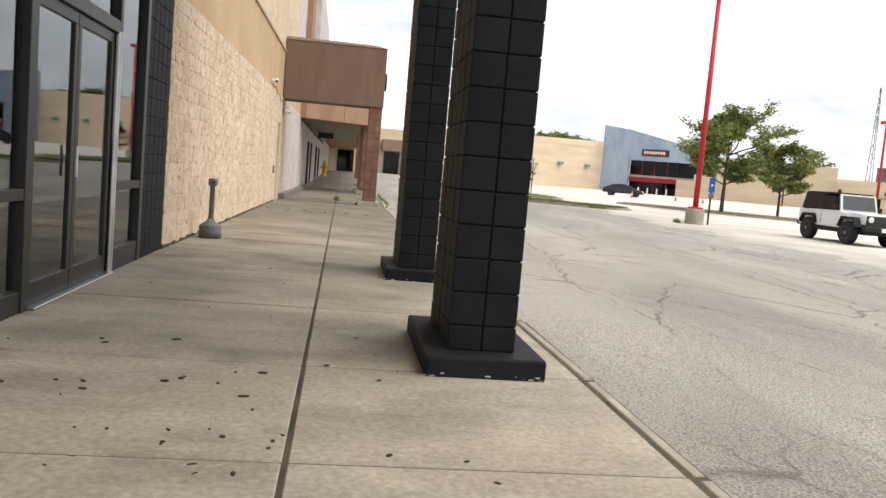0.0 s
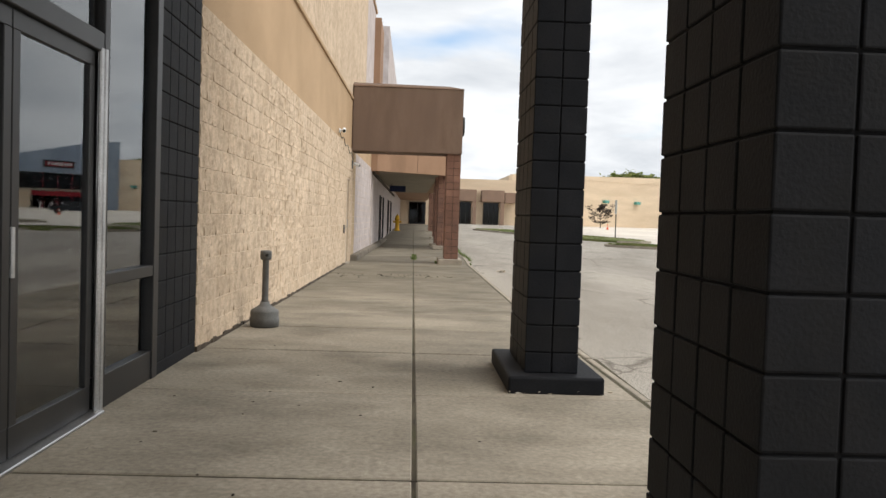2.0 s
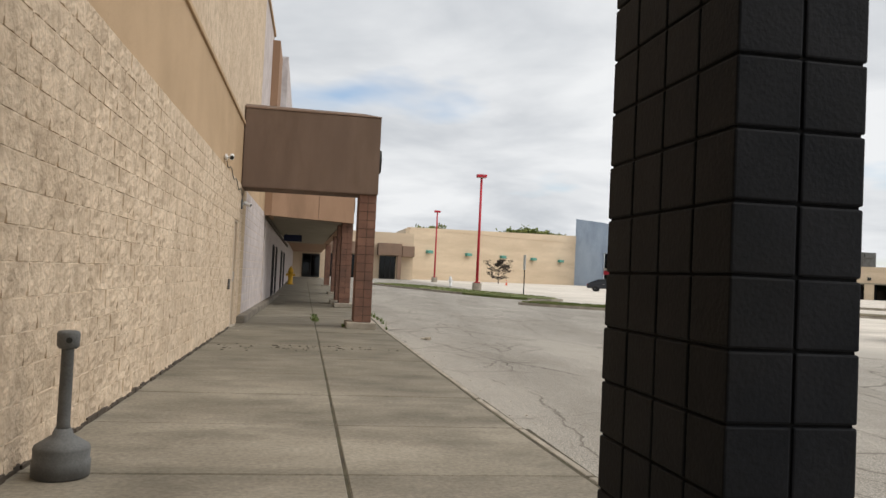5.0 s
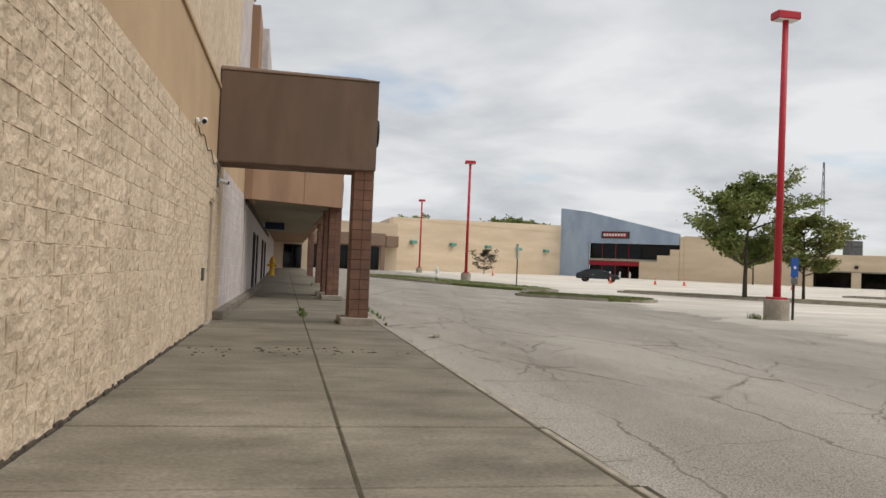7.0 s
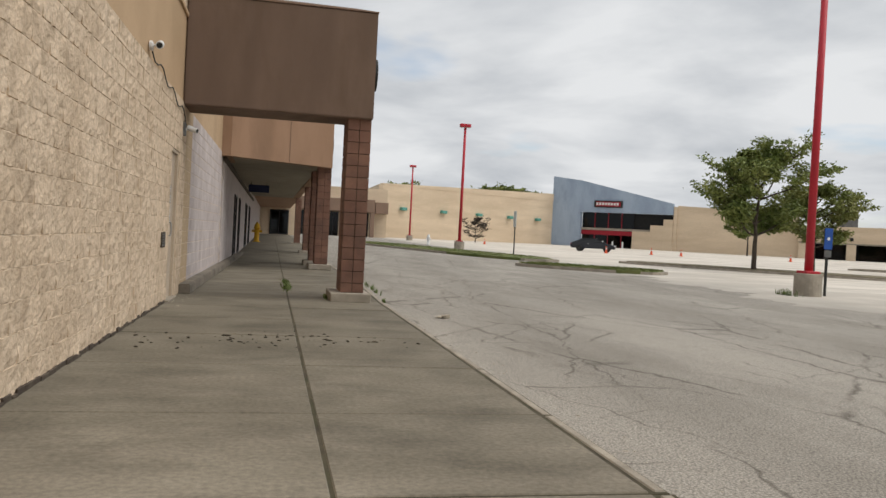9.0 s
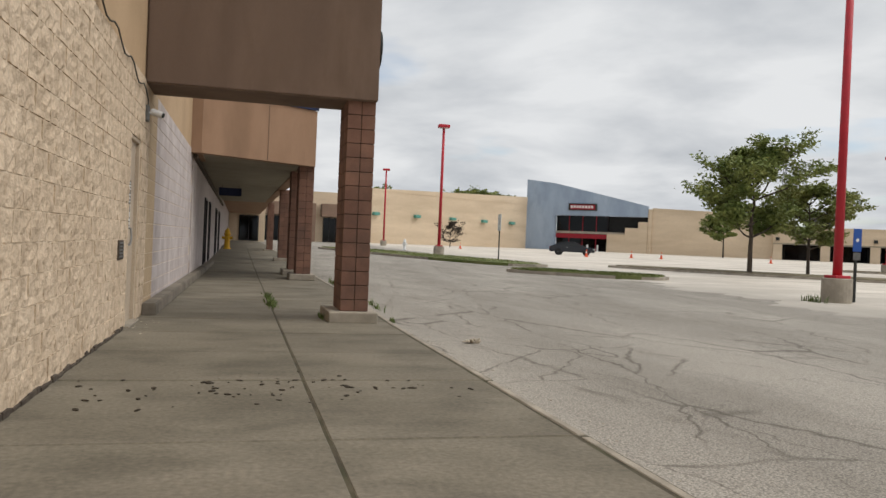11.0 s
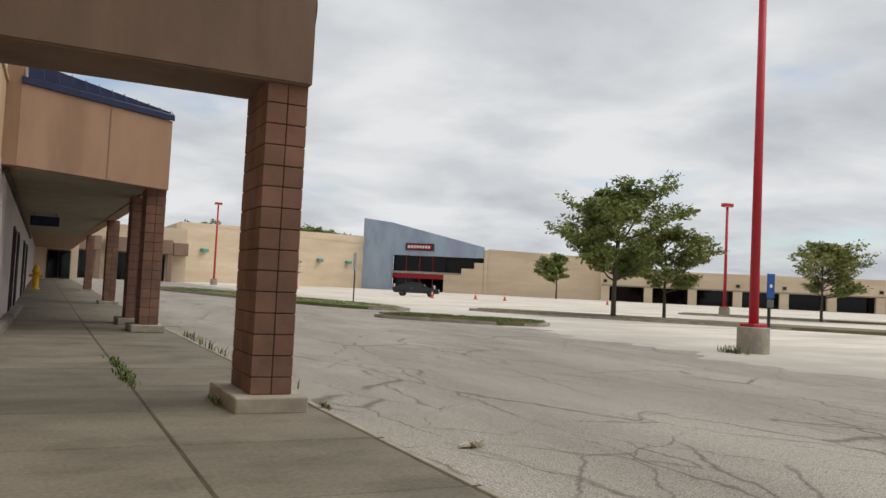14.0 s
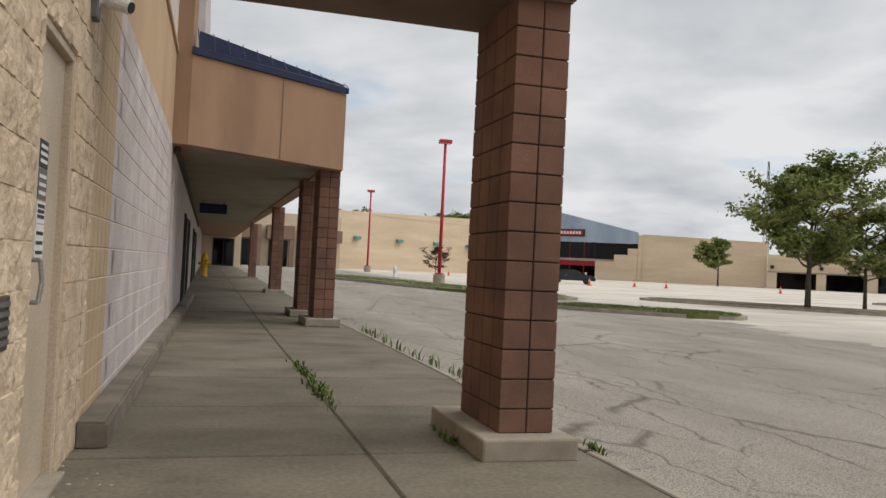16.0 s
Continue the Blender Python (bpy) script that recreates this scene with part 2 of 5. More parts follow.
M_TYRE = mat("tyre_rubber", (0.012, 0.012, 0.012), (0.02, 0.02, 0.02), 0.8, 5, 60, 0.2)
M_TOPCLOTH = mat("black_soft_top", (0.012, 0.012, 0.013), (0.02, 0.02, 0.02), 0.8, 5, 60, 0.2)
M_DEBRIS = mat("dirt_crumbs", (0.03, 0.025, 0.018), (0.06, 0.045, 0.03), 0.95, 30, 150, 0.3)
M_PAPER = mat("pale_litter", (0.55, 0.5, 0.42), (0.4, 0.34, 0.26), 0.9, 20, 100, 0.2)
M_SIGNBLUE = mat("sign_blue", (0.02, 0.085, 0.34), (0.018, 0.07, 0.29), 0.5, 3, 60, 0.0)
M_WHITE = mat("white_paint", (0.75, 0.75, 0.74), (0.65, 0.65, 0.64), 0.6, 3, 60, 0.0)
M_POST = mat("dark_post", (0.02, 0.022, 0.02), (0.035, 0.035, 0.03), 0.6, 4, 60, 0.1)
M_ORANGE = mat("orange_cone", (0.75, 0.10, 0.03), (0.65, 0.09, 0.03), 0.6, 3, 60, 0.0)
M_WEED = mat("weed_green", (0.085, 0.13, 0.03), (0.13, 0.16, 0.05), 0.8, 5, 60, 0.0)
M_SILL = mat("brown_base", (0.06, 0.045, 0.035), (0.10, 0.08, 0.06), 0.95, 8, 60, 0.3)


def glass(name, tint, rough=0.02, alpha=0.35, ior=2.2):
    m = bpy.data.materials.new(name); m.use_nodes = True
    n, l = m.node_tree.nodes, m.node_tree.links
    n.clear()
    t = n.new("ShaderNodeBsdfTransparent"); t.inputs[0].default_value = (tint * alpha, tint * alpha, tint * alpha * 1.02, 1)
    g = n.new("ShaderNodeBsdfGlossy"); g.inputs["Roughness"].default_value = rough; g.inputs[0].default_value = (0.9, 0.93, 0.95, 1)
    f = n.new("ShaderNodeFresnel"); f.inputs["IOR"].default_value = ior
    mx = n.new("ShaderNodeMixShader")
    l.new(f.outputs[0], mx.inputs[0]); l.new(t.outputs[0], mx.inputs[1]); l.new(g.outputs[0], mx.inputs[2])
    l.new(mx.outputs[0], n.new("ShaderNodeOutputMaterial").inputs[0])
    return m


M_GLASS = glass("tinted_glass", 1.0, 0.02, 0.96, 2.25)
M_GLASSD = glass("dark_glass", 0.5, 0.05)
# shade of the recessed far shopfronts is put into this glass tint
M_GLASSF = glass("shaded_shop_glass", 0.12, 0.05, 0.3, 1.35)


def asphalt():
    m = mat("worn_asphalt", (0.40, 0.367, 0.318), (0.315, 0.288, 0.248), 0.92, 0.5, 55, 0.8, stain=(0.20, 0.18, 0.15), stain_scale=0.45, stain_amt=0.6, dist=0.012, stretch=(1.0, 0.3, 1))
    n, l = m.node_tree.nodes, m.node_tree.links
    p = n["Principled BSDF"]
    geo = n.new("ShaderNodeNewGeometry")
    base = p.inputs["Base Color"].links[0].from_socket
    # coarse stone grain
    v0 = n.new("ShaderNodeTexVoronoi"); v0.inputs["Scale"].default_value = 62
    l.new(geo.outputs["Position"], v0.inputs["Vector"])
    gr = n.new("ShaderNodeMapRange"); gr.inputs["From Max"].default_value = 0.8; gr.inputs["To Min"].default_value, gr.inputs["To Max"].default_value = 1.42, 0.58
    l.new(v0.outputs["Distance"], gr.inputs["Value"])
    s0 = n.new("ShaderNodeVectorMath"); s0.operation = "SCALE"
    l.new(base, s0.inputs[0]); l.new(gr.outputs[0], s0.inputs["Scale"])
    # worn seams and cracks, drawn out along the drive, and finer ones across
    w = n.new("ShaderNodeTexNoise"); w.inputs["Scale"].default_value = 2.2; w.inputs["Detail"].default_value = 6
    l.new(geo.outputs["Position"], w.inputs["Vector"])
    ad = n.new("ShaderNodeVectorMath"); ad.operation = "MULTIPLY_ADD"; ad.inputs[1].default_value = (0.4, 0.4, 0)
    l.new(w.outputs["Color"], ad.inputs[0]); l.new(geo.outputs["Position"], ad.inputs[2])
    out = s0.outputs[0]
    for turn, stretch, wid, lo, hi, amt in ((8, (0.55, 0.13, 1), 0.011, 0.40, 0.50, 0.8), (-22, (0.75, 0.2, 1), 0.010, 0.45, 0.54, 0.75), (60, (0.5, 0.2, 1), 0.007, 0.50, 0.57, 0.7)):
        mp = n.new("ShaderNodeMapping"); mp.inputs["Rotation"].default_value = (0, 0, radians(turn))
        l.new(ad.outputs[0], mp.inputs["Vector"])
        ms = n.new("ShaderNodeVectorMath"); ms.operation = "MULTIPLY"; ms.inputs[1].default_value = stretch
        l.new(mp.outputs[0], ms.inputs[0])
        v = n.new("ShaderNodeTexVoronoi"); v.feature = "DISTANCE_TO_EDGE"; v.inputs["Scale"].default_value = 1.0
        l.new(ms.outputs[0], v.inputs["Vector"])
        r = n.new("ShaderNodeMapRange"); r.inputs["From Max"].default_value = wid; r.inputs["To Min"].default_value, r.inputs["To Max"].default_value = 1.0, 0.0
        l.new(v.outputs["Distance"], r.inputs["Value"])
        k = n.new("ShaderNodeTexNoise"); k.inputs["Scale"].default_value = 0.42; k.inputs["Detail"].default_value = 6
        l.new(mp.outputs[0], k.inputs["Vector"])
        kr = n.new("ShaderNodeMapRange"); kr.inputs["From Min"].default_value, kr.inputs["From Max"].default_value = lo, hi
        kr.inputs["To Max"].default_value = amt
        l.new(k.outputs["Fac"], kr.inputs["Value"])
        mu = n.new("ShaderNodeMath"); mu.operation = "MULTIPLY"
        l.new(r.outputs[0], mu.inputs[0]); l.new(kr.outputs[0], mu.inputs[1])
        mx = n.new("ShaderNodeMix"); mx.data_type = "RGBA"; mx.inputs["B"].default_value = (0.085, 0.072, 0.058, 1)
        l.new(mu.outputs[0], mx.inputs["Factor"]); l.new(out, mx.inputs["A"]); out = mx.outputs["Result"]
    l.new(out, p.inputs["Base Color"])
    return m


M_ROAD = asphalt()


def wear_edge(m, x0, x1, tone):
    """Patches of the drive's asphalt show through the lot's edge between x0 and x1."""
    n, l = m.node_tree.nodes, m.node_tree.links
    p = n["Principled BSDF"]
    base = p.inputs["Base Color"].links[0].from_socket
    geo = n.new("ShaderNodeNewGeometry")
    sp = n.new("ShaderNodeSeparateXYZ"); l.new(geo.outputs["Position"], sp.inputs[0])
    mp = n.new("ShaderNodeMapping"); mp.inputs["Scale"].default_value = (0.5, 0.22, 1)
    l.new(geo.outputs["Position"], mp.inputs["Vector"])
    nz = n.new("ShaderNodeTexNoise"); nz.inputs["Scale"].default_value = 1.0; nz.inputs["Detail"].default_value = 8; nz.inputs["Roughness"].default_value = 0.65
    l.new(mp.outputs[0], nz.inputs["Vector"])
    wob = n.new("ShaderNodeMath"); wob.operation = "MULTIPLY_ADD"; wob.inputs[1].default_value = 14.0
    l.new(nz.outputs["Fac"], wob.inputs[0]); l.new(sp.outputs["X"], wob.inputs[2])
    r = n.new("ShaderNodeMapRange"); r.inputs["From Min"].default_value, r.inputs["From Max"].default_value = x0 + 7, x1 + 7
    r.inputs["To Min"].default_value, r.inputs["To Max"].default_value = 1.0, 0.0
    l.new(wob.outputs[0], r.inputs["Value"])
    mx = n.new("ShaderNodeMix"); mx.data_type = "RGBA"; mx.inputs["B"].default_value = (*tone, 1)
    l.new(r.outputs[0], mx.inputs["Factor"]); l.new(base, mx.inputs["A"])
    l.new(mx.outputs["Result"], p.inputs["Base Color"])


wear_edge(M_LOT, 11.5, 21.0, (0.36, 0.33, 0.285))


# ---- building helpers ----
def box(bm, x0, x1, y0, y1, z0, z1, bev=0.0, seg=1):
    r = bmesh.ops.create_cube(bm, size=1, matrix=Matrix.Translation(((x0 + x1) / 2, (y0 + y1) / 2, (z0 + z1) / 2)) @ Matrix.Diagonal((abs(x1 - x0), abs(y1 - y0), abs(z1 - z0), 1)))
    if bev:
        es = list({e for v in r["verts"] for e in v.link_edges})
        bmesh.ops.bevel(bm, geom=es, offset=bev, segments=seg, affect="EDGES", profile=0.5)
    return bm


def prism(bm, pts, z0, z1):
    """An upright prism over a plan polygon; z1 may be a list of tops."""
    tops = z1 if isinstance(z1, (list, tuple)) else [z1] * len(pts)
    bots = z0 if isinstance(z0, (list, tuple)) else [z0] * len(pts)
    lo = [bm.verts.new((x, y, b)) for (x, y), b in zip(pts, bots)]
    hi = [bm.verts.new((x, y, t)) for (x, y), t in zip(pts, tops)]
    n = len(pts)
    bm.faces.new(lo[::-1]); bm.faces.new(hi)
    for i in range(n):
        bm.faces.new((lo[i], lo[(i + 1) % n], hi[(i + 1) % n], hi[i]))
    bmesh.ops.recalc_face_normals(bm, faces=bm.faces)
    return bm


def tube(bm, p, q, r0, r1, n=10, caps=True):
    p, q = Vector(p), Vector(q)
    m = Matrix.Translation((p + q) / 2) @ (q - p).to_track_quat("Z", "Y").to_matrix().to_4x4()
    bmesh.ops.create_cone(bm, cap_ends=caps, segments=n, radius1=r0, radius2=r1, depth=(q - p).length, matrix=m)
    return bm


def lathe(bm, prof, n=24, at=(0, 0, 0)):
    rings = [[bm.verts.new((at[0] + r * math.cos(2 * math.pi * i / n), at[1] + r * math.sin(2 * math.pi * i / n), at[2] + z)) for i in range(n)] for r, z in prof]
    for a, b in zip(rings, rings[1:]):
        for i in range(n):
            bm.faces.new((a[i], a[(i + 1) % n], b[(i + 1) % n], b[i]))
    bm.faces.new(rings[0][::-1]); bm.faces.new(rings[-1])
    return bm


def mesh(name, bm, material, smooth=False):
    me = bpy.data.meshes.new(name)
    bm.to_mesh(me); bm.free()
    me.materials.append(material)
    if smooth:
        for p in me.polygons:
            p.use_smooth = True
    return me


def part(name, bm, material, parent, label="", smooth=False):
    ob = new(name, mesh(name, bm, material, smooth) if not isinstance(bm, bpy.types.Mesh) else bm)
    ob.parent = parent
    return tagged(ob, label)


def thing(name, m, label, category, group="", kind=""):
    ob = new(name)
    ob.matrix_world = m
    return tagged(ob, label, category, group, kind)


def solid(name, bm, material, label, category, kind="structure", group="", m=None, smooth=False):
    ob = new(name, mesh(name, bm, material, smooth))
    if m:
        ob.matrix_world = m
    return tagged(ob, label, category, group, kind)


def B():
    return bmesh.new()


def rise(x, y):
    """The lot climbs gently away from the walk."""
    r = math.hypot(x, y - 20)
    return 0.0065 * max(0.0, r - 12)


ROAD = -0.07


def ground_z(x, y):
    return ROAD + rise(x, y)


def sheet(x0, x1, y0, y1, nx, ny, dz, inside=None):
    bm = B()
    xs, ys = np.linspace(x0, x1, nx), np.linspace(y0, y1, ny)
    vs = [[bm.verts.new((x, y, ground_z(x, y) + dz)) for y in ys] for x in xs]
    for i in range(nx - 1):
        for j in range(ny - 1):
            if inside is None or inside((xs[i] + xs[i + 1]) / 2, (ys[j] + ys[j + 1]) / 2):
                bm.faces.new((vs[i][j], vs[i + 1][j], vs[i + 1][j + 1], vs[i][j + 1]))
    return bm


# ---- ground ----
gx = [-1500, -600, -250] + list(np.linspace(-120, 200, 65)) + [260, 600, 1500]
gy = [-1500, -600, -200] + list(np.linspace(-80, 220, 61)) + [260, 600, 1500]
bm = B()
gv = [[bm.verts.new((x, y, ground_z(x, y) if abs(x) < 260 and abs(y) < 300 else 1.2)) for y in gy] for x in gx]
for i in range(len(gx) - 1):
    for j in range(len(gy) - 1):
        bm.faces.new((gv[i][j], gv[i + 1][j], gv[i + 1][j + 1], gv[i][j + 1]))
solid("ground", bm, M_ROAD, "worn grey asphalt drive with cracks and exposed stone", "ground")


def lot_edge(y):
    """The bleached lot's worn edge wanders along the drive."""
    return 12.6 + 0.1 * max(0, min(20, y - 33)) + 0.45 * math.sin(y * 0.9) + 0.3 * math.sin(y * 2.3 + 1) + 0.22 * math.sin(y * 5.1)


lot = B()
lys = list(np.linspace(-45, 20, 40)) + list(np.linspace(20.3, 62, 160)) + list(np.linspace(63, 175, 60))
lvs = []
for y in lys:
    x0, x1 = lot_edge(y), 150 if y < 60 else 150 - 0.55 * (y - 60)
    lvs.append([lot.verts.new((x, y, ground_z(x, y) + (0.012 if k else 0.003))) for k, x in enumerate([x0, x0 + 0.25] + list(np.linspace(x0 + 2, x1, 26)))])
for a, b in zip(lvs, lvs[1:]):
    for k in range(len(a) - 1):
        lot.faces.new((a[k], a[k + 1], b[k + 1], b[k]))
solid("lot_pavement", lot, M_LOT, "pale sun-bleached concrete parking lot surface", "pavement")

# ---- sidewalk: one thing, slabs as parts ----
JX = -0.27            # kerb's inner edge, long joint
walkway = thing("pavement", pose(0, 0, 0), "concrete sidewalk of large cast slabs along the storefronts", "pavement", kind="structure")
JY = [-7.5, -5.7, -3.9, -2.1, -0.3, 1.6, 3.5, 5.3, 6.95, 8.95, 10.9, 12.75, 14.4, 16.1, 17.8, 19.5, 21.4, 23.4, 25.05, 26.7, 28.3]
while JY[-1] < 110:
    JY.append(JY[-1] + 1.78)


def kerb_x(y):
    """The kerb's outer edge."""
    return 1.60 if y < 8 else 1.60 - 0.022 * (y - 8) if y < 17 else 1.40 if y < 28.3 else min(1.53, 1.40 + 0.03 * (y - 28.3))


for j, (y0, y1) in enumerate(zip(JY, JY[1:])):
    KX = kerb_x(y0) - 0.115
    g0, g1 = max(0, rise(0, y0) - 0.05), max(0, rise(0, y1) - 0.05)
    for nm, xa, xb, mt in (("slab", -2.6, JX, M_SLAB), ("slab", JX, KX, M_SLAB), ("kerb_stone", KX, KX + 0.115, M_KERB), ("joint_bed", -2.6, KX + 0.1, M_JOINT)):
        gap = 0.009 if j % 2 else 0.006
        bm = B()
        box(bm, xa + (0.007 if xa == JX else 0.003), xb - (0.007 if xb == JX else 0.003), y0 + gap, y1 - gap, -0.09 if nm == "slab" else ROAD - 0.12, -0.007 if nm == "joint_bed" else 0, 0.0 if nm == "joint_bed" else 0.012 if nm == "slab" else 0.03)
        if nm == "joint_bed":
            for v in bm.verts:
                v.co.y += gap if v.co.y > y0 + 0.5 else -gap
        else:
            dk = kerb_x(y1) - kerb_x(y0)
            for v in bm.verts:
                if v.co.x > 0.5:
                    v.co.x += dk * (v.co.y - y0) / (y1 - y0)
        for v in bm.verts:
            f = (v.co.y - y0) / (y1 - y0)
            v.co.z += g0 + (g1 - g0) * f + (0.002 * math.sin(j * 2.3 + (xa > -1)) if v.co.z > -0.05 else 0)
        part(nm, bm, mt, walkway)

# ---- left-hand building: storefront ----
WX = -2.3


def wall_x(y):
    return WX + 0.0115 * max(0, y - 12.5)


solid("wall_store_upper", box(B(), WX - 0.4, WX, -8, 12.5, 5.2, 9.0), M_STUCCO, "tan stucco wall above the storefront", "wall")
cano = box(B(), WX, 1.3, -8, 12.45, 5.2, 6.4, 0.02)
solid("entrance_canopy", cano, M_STUCCO, "tan stucco canopy over the black columns", "canopy")
store = thing("storefront_window", pose(WX, 0, 0), "black aluminium storefront with glass doors and side lights", "storefront", kind="structure")
Y0, YD0, YM, YD1, YS = 7.0, 8.1, 9.05, 10.15, 11.35
for y0, y1, z0, z1 in [(-8, YD0, 0, 0.16), (YD1 + 0.0, YS, 0, 0.22), (-8, YS, 5.05, 5.2)]:
    part("rail", box(B(), -0.09, 0.0, y0, y1, z0, z1, 0.004), M_FRAME, store)
for y in (-6.0, -4.3, -2.6, -0.9, 0.8, 2.5, 4.3, 5.9, YD0 - 0.06, YS - 0.06):
    part("mullion", box(B(), -0.10, 0.012, y - 0.06, y + 0.06, 0, 5.2, 0.005), M_FRAME, store)
part("mullion", box(B(), -0.10, 0.012, YD1 + 0.035, YD1 + 0.12, 0.22, 5.2, 0.005), M_FRAME, store)
for y0, y1 in ((-5.94, YD0 - 0.12), (YD1 + 0.12, YS - 0.12)):
    part("rail", box(B(), -0.09, 0.006, y0, y1, 0.80, 0.88, 0.004), M_FRAME, store)
part("door_head", box(B(), -0.12, 0.02, YD0, YD1, 2.28, 2.40, 0.006), M_FRAME, store)
part("threshold", box(B(), -0.05, 0.06, YD0, YD1, 0.0, 0.022, 0.006), M_ALU, store, "bare aluminium threshold")
for k, y in enumerate((YD1 - 0.03, YD1 + 0.012)):
    part("jamb_strip", tube(B(), (0.012 + 0.01 * k, y, 0.02), (0.012 + 0.01 * k, y, 2.3), 0.018, 0.018, 10), M_ALU, store, "bare aluminium door jamb")
for y0, y1 in ((YD0 + 0.0, YM), (YM, YD1 - 0.06)):
    leaf = part("door_leaf", box(B(), -0.055, -0.012, y0 + 0.005, y1 - 0.005, 0.025, 0.19, 0.004), M_FRAME, store)
    part("leaf_rail", box(B(), -0.055, -0.012, y0 + 0.005, y1 - 0.005, 2.18, 2.275, 0.004), M_FRAME, leaf)
    for a in (y0 + 0.005, y1 - 0.085):
        part("stile", box(B(), -0.055, -0.010, a, a + 0.08, 0.19, 2.18, 0.004), M_FRAME, leaf)
    pg = part("pane", box(B(), -0.036, -0.030, y0 + 0.06, y1 - 0.06, 0.17, 2.2), M_GLASS, leaf)
    pg.visible_shadow = False
part("pull", tube(B(), (0.03, YM - 0.06, 0.95), (0.03, YM - 0.06, 1.2), 0.012, 0.012), M_ALU, store)
for y0, y1, z0, z1 in ((-8, YD0, 0.12, 5.1), (YD1 + 0.1, YS - 0.05, 0.2, 5.1), (YD0, YD1, 2.36, 5.1)):
    pg = part("pane", box(B(), -0.05, -0.043, y0, y1, z0, z1), M_GLASS, store)
    pg.visible_shadow = False
# the shop behind the glass: curtain, floor, back and end walls
cur = B()
n = 900
cv = [[cur.verts.new((WX - 0.17 + 0.03 * math.sin(i * 0.8) + 0.018 * math.sin(i * 0.23), -8 + 19.4 * i / n, z)) for z in (0.03, 1.3)] for i in range(n + 1)]
for i in range(n):
    cur.faces.new((cv[i][0], cv[i + 1][0], cv[i + 1][1], cv[i][1]))
solid("curtain", cur, M_CURTAIN, "grey pleated curtain hung low behind the storefront glass", "curtain", "", smooth=True)
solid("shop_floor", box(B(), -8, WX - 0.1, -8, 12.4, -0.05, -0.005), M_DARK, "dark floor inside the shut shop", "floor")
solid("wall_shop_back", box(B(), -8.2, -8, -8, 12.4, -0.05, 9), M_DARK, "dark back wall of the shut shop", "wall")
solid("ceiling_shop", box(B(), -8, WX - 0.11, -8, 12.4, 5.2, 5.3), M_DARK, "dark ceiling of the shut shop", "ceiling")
solid("wall_south", box(B(), -8, WX, -8.3, -8.02, -0.1, 9), M_STUCCO, "plain tan end wall", "wall")


# ---- masonry pieces ----
def block_mesh(name, w, h, d, material, cham=0.006, rough=0.0, seed=0, nx=1, nz=1):
    """A block, its face in the plane x=0 looking to +x, from (0,0) to (w,h) along y and z; the face may be split rough."""
    rnd = random.Random(seed)
    bm = B()
    ys = [0, cham] + [w * (i + 1) / (nx + 1) for i in range(nx)][:max(0, nx)] + [w - cham, w]
    zs = [0, cham] + [h * (i + 1) / (nz + 1) for i in range(nz)] + [h - cham, h]
    vs = []
    for i, y in enumerate(ys):
        row = []
        for j, z in enumerate(zs):
            edge = i in (0, len(ys) - 1) or j in (0, len(zs) - 1)
            x = -cham if edge else rnd.uniform(0, 1) * rough
            row.append(bm.verts.new((x, y, z)))
        vs.append(row)
    for i in range(len(ys) - 1):
        for j in range(len(zs) - 1):
            bm.faces.new((vs[i][j], vs[i + 1][j], vs[i + 1][j + 1], vs[i][j + 1]))
    ring = [vs[i][0] for i in range(len(ys))] + [vs[-1][j] for j in range(1, len(zs))] + [vs[i][-1] for i in range(len(ys) - 2, -1, -1)] + [vs[0][j] for j in range(len(zs) - 2, 0, -1)]
    back = [bm.verts.new((-d, v.co.y, v.co.z)) for v in ring]
    for i in range(len(ring)):
        k = (i + 1) % len(ring)
        bm.faces.new((ring[k], ring[i], back[i], back[k]))
    me = bpy.data.meshes.new(name)
    bm.to_mesh(me); bm.free()
    me.materials.append(material)
    return me


def joined(meshes, places, material, name):
    """Many alike pieces in one mesh."""
    vs, fs = [], []
    for me, m in zip(meshes, places):
        o = len(vs)
        vs += [tuple(m @ v.co) for v in me.vertices]
        fs += [tuple(o + k for k in p.vertices) for p in me.polygons]
    out = bpy.data.meshes.new(name)
    out.from_pydata(vs, [], fs)
    out.materials.append(material)
    return out


BH, WH = 0.2032, 0.2135


def square_column(name, x0, y0, top, material, jmat, plinth_mat, label, plinth, group, cw, cd, ch):
    """A pier of square-scored blocks, two by four, on a spread plinth."""
    px0, px1, py0, py1, ph = plinth
    ob = thing(name, pose(x0, y0, 0), label, "column", group)
    bm = box(B(), px0, px1, py0, py1, -0.01, ph, 0.018, 2)
    part("plinth", bm, plinth_mat, ob, "chipped plinth")
    part("core", box(B(), 0.014, 2 * cw - 0.014, 0.014, 4 * cd - 0.014, ph - 0.02, top), jmat, ob)
    me = bpy.data.meshes.new("block")
    bm = box(B(), 0.004, cw - 0.004, 0.004, cd - 0.004, 0.0045, ch - 0.0045, 0.007, 2)
    bm.to_mesh(me); bm.free(); me.materials.append(material)
    z = top - ch
    while z > ph - ch + 0.015:
        for i in range(2):
            for j in range(4):
                b = new("block", me); b.parent = ob
                s = 1.0
                zz = z
                if z < ph - 0.005:
                    s = (z + ch - ph) / ch; zz = ph
                b.matrix_local = Matrix.Translation((i * cw + random.uniform(-1, 1) * 0.0012, j * cd + random.uniform(-1, 1) * 0.0012, zz)) @ Matrix.Diagonal((1, 1, s, 1))
        z -= ch
    return ob


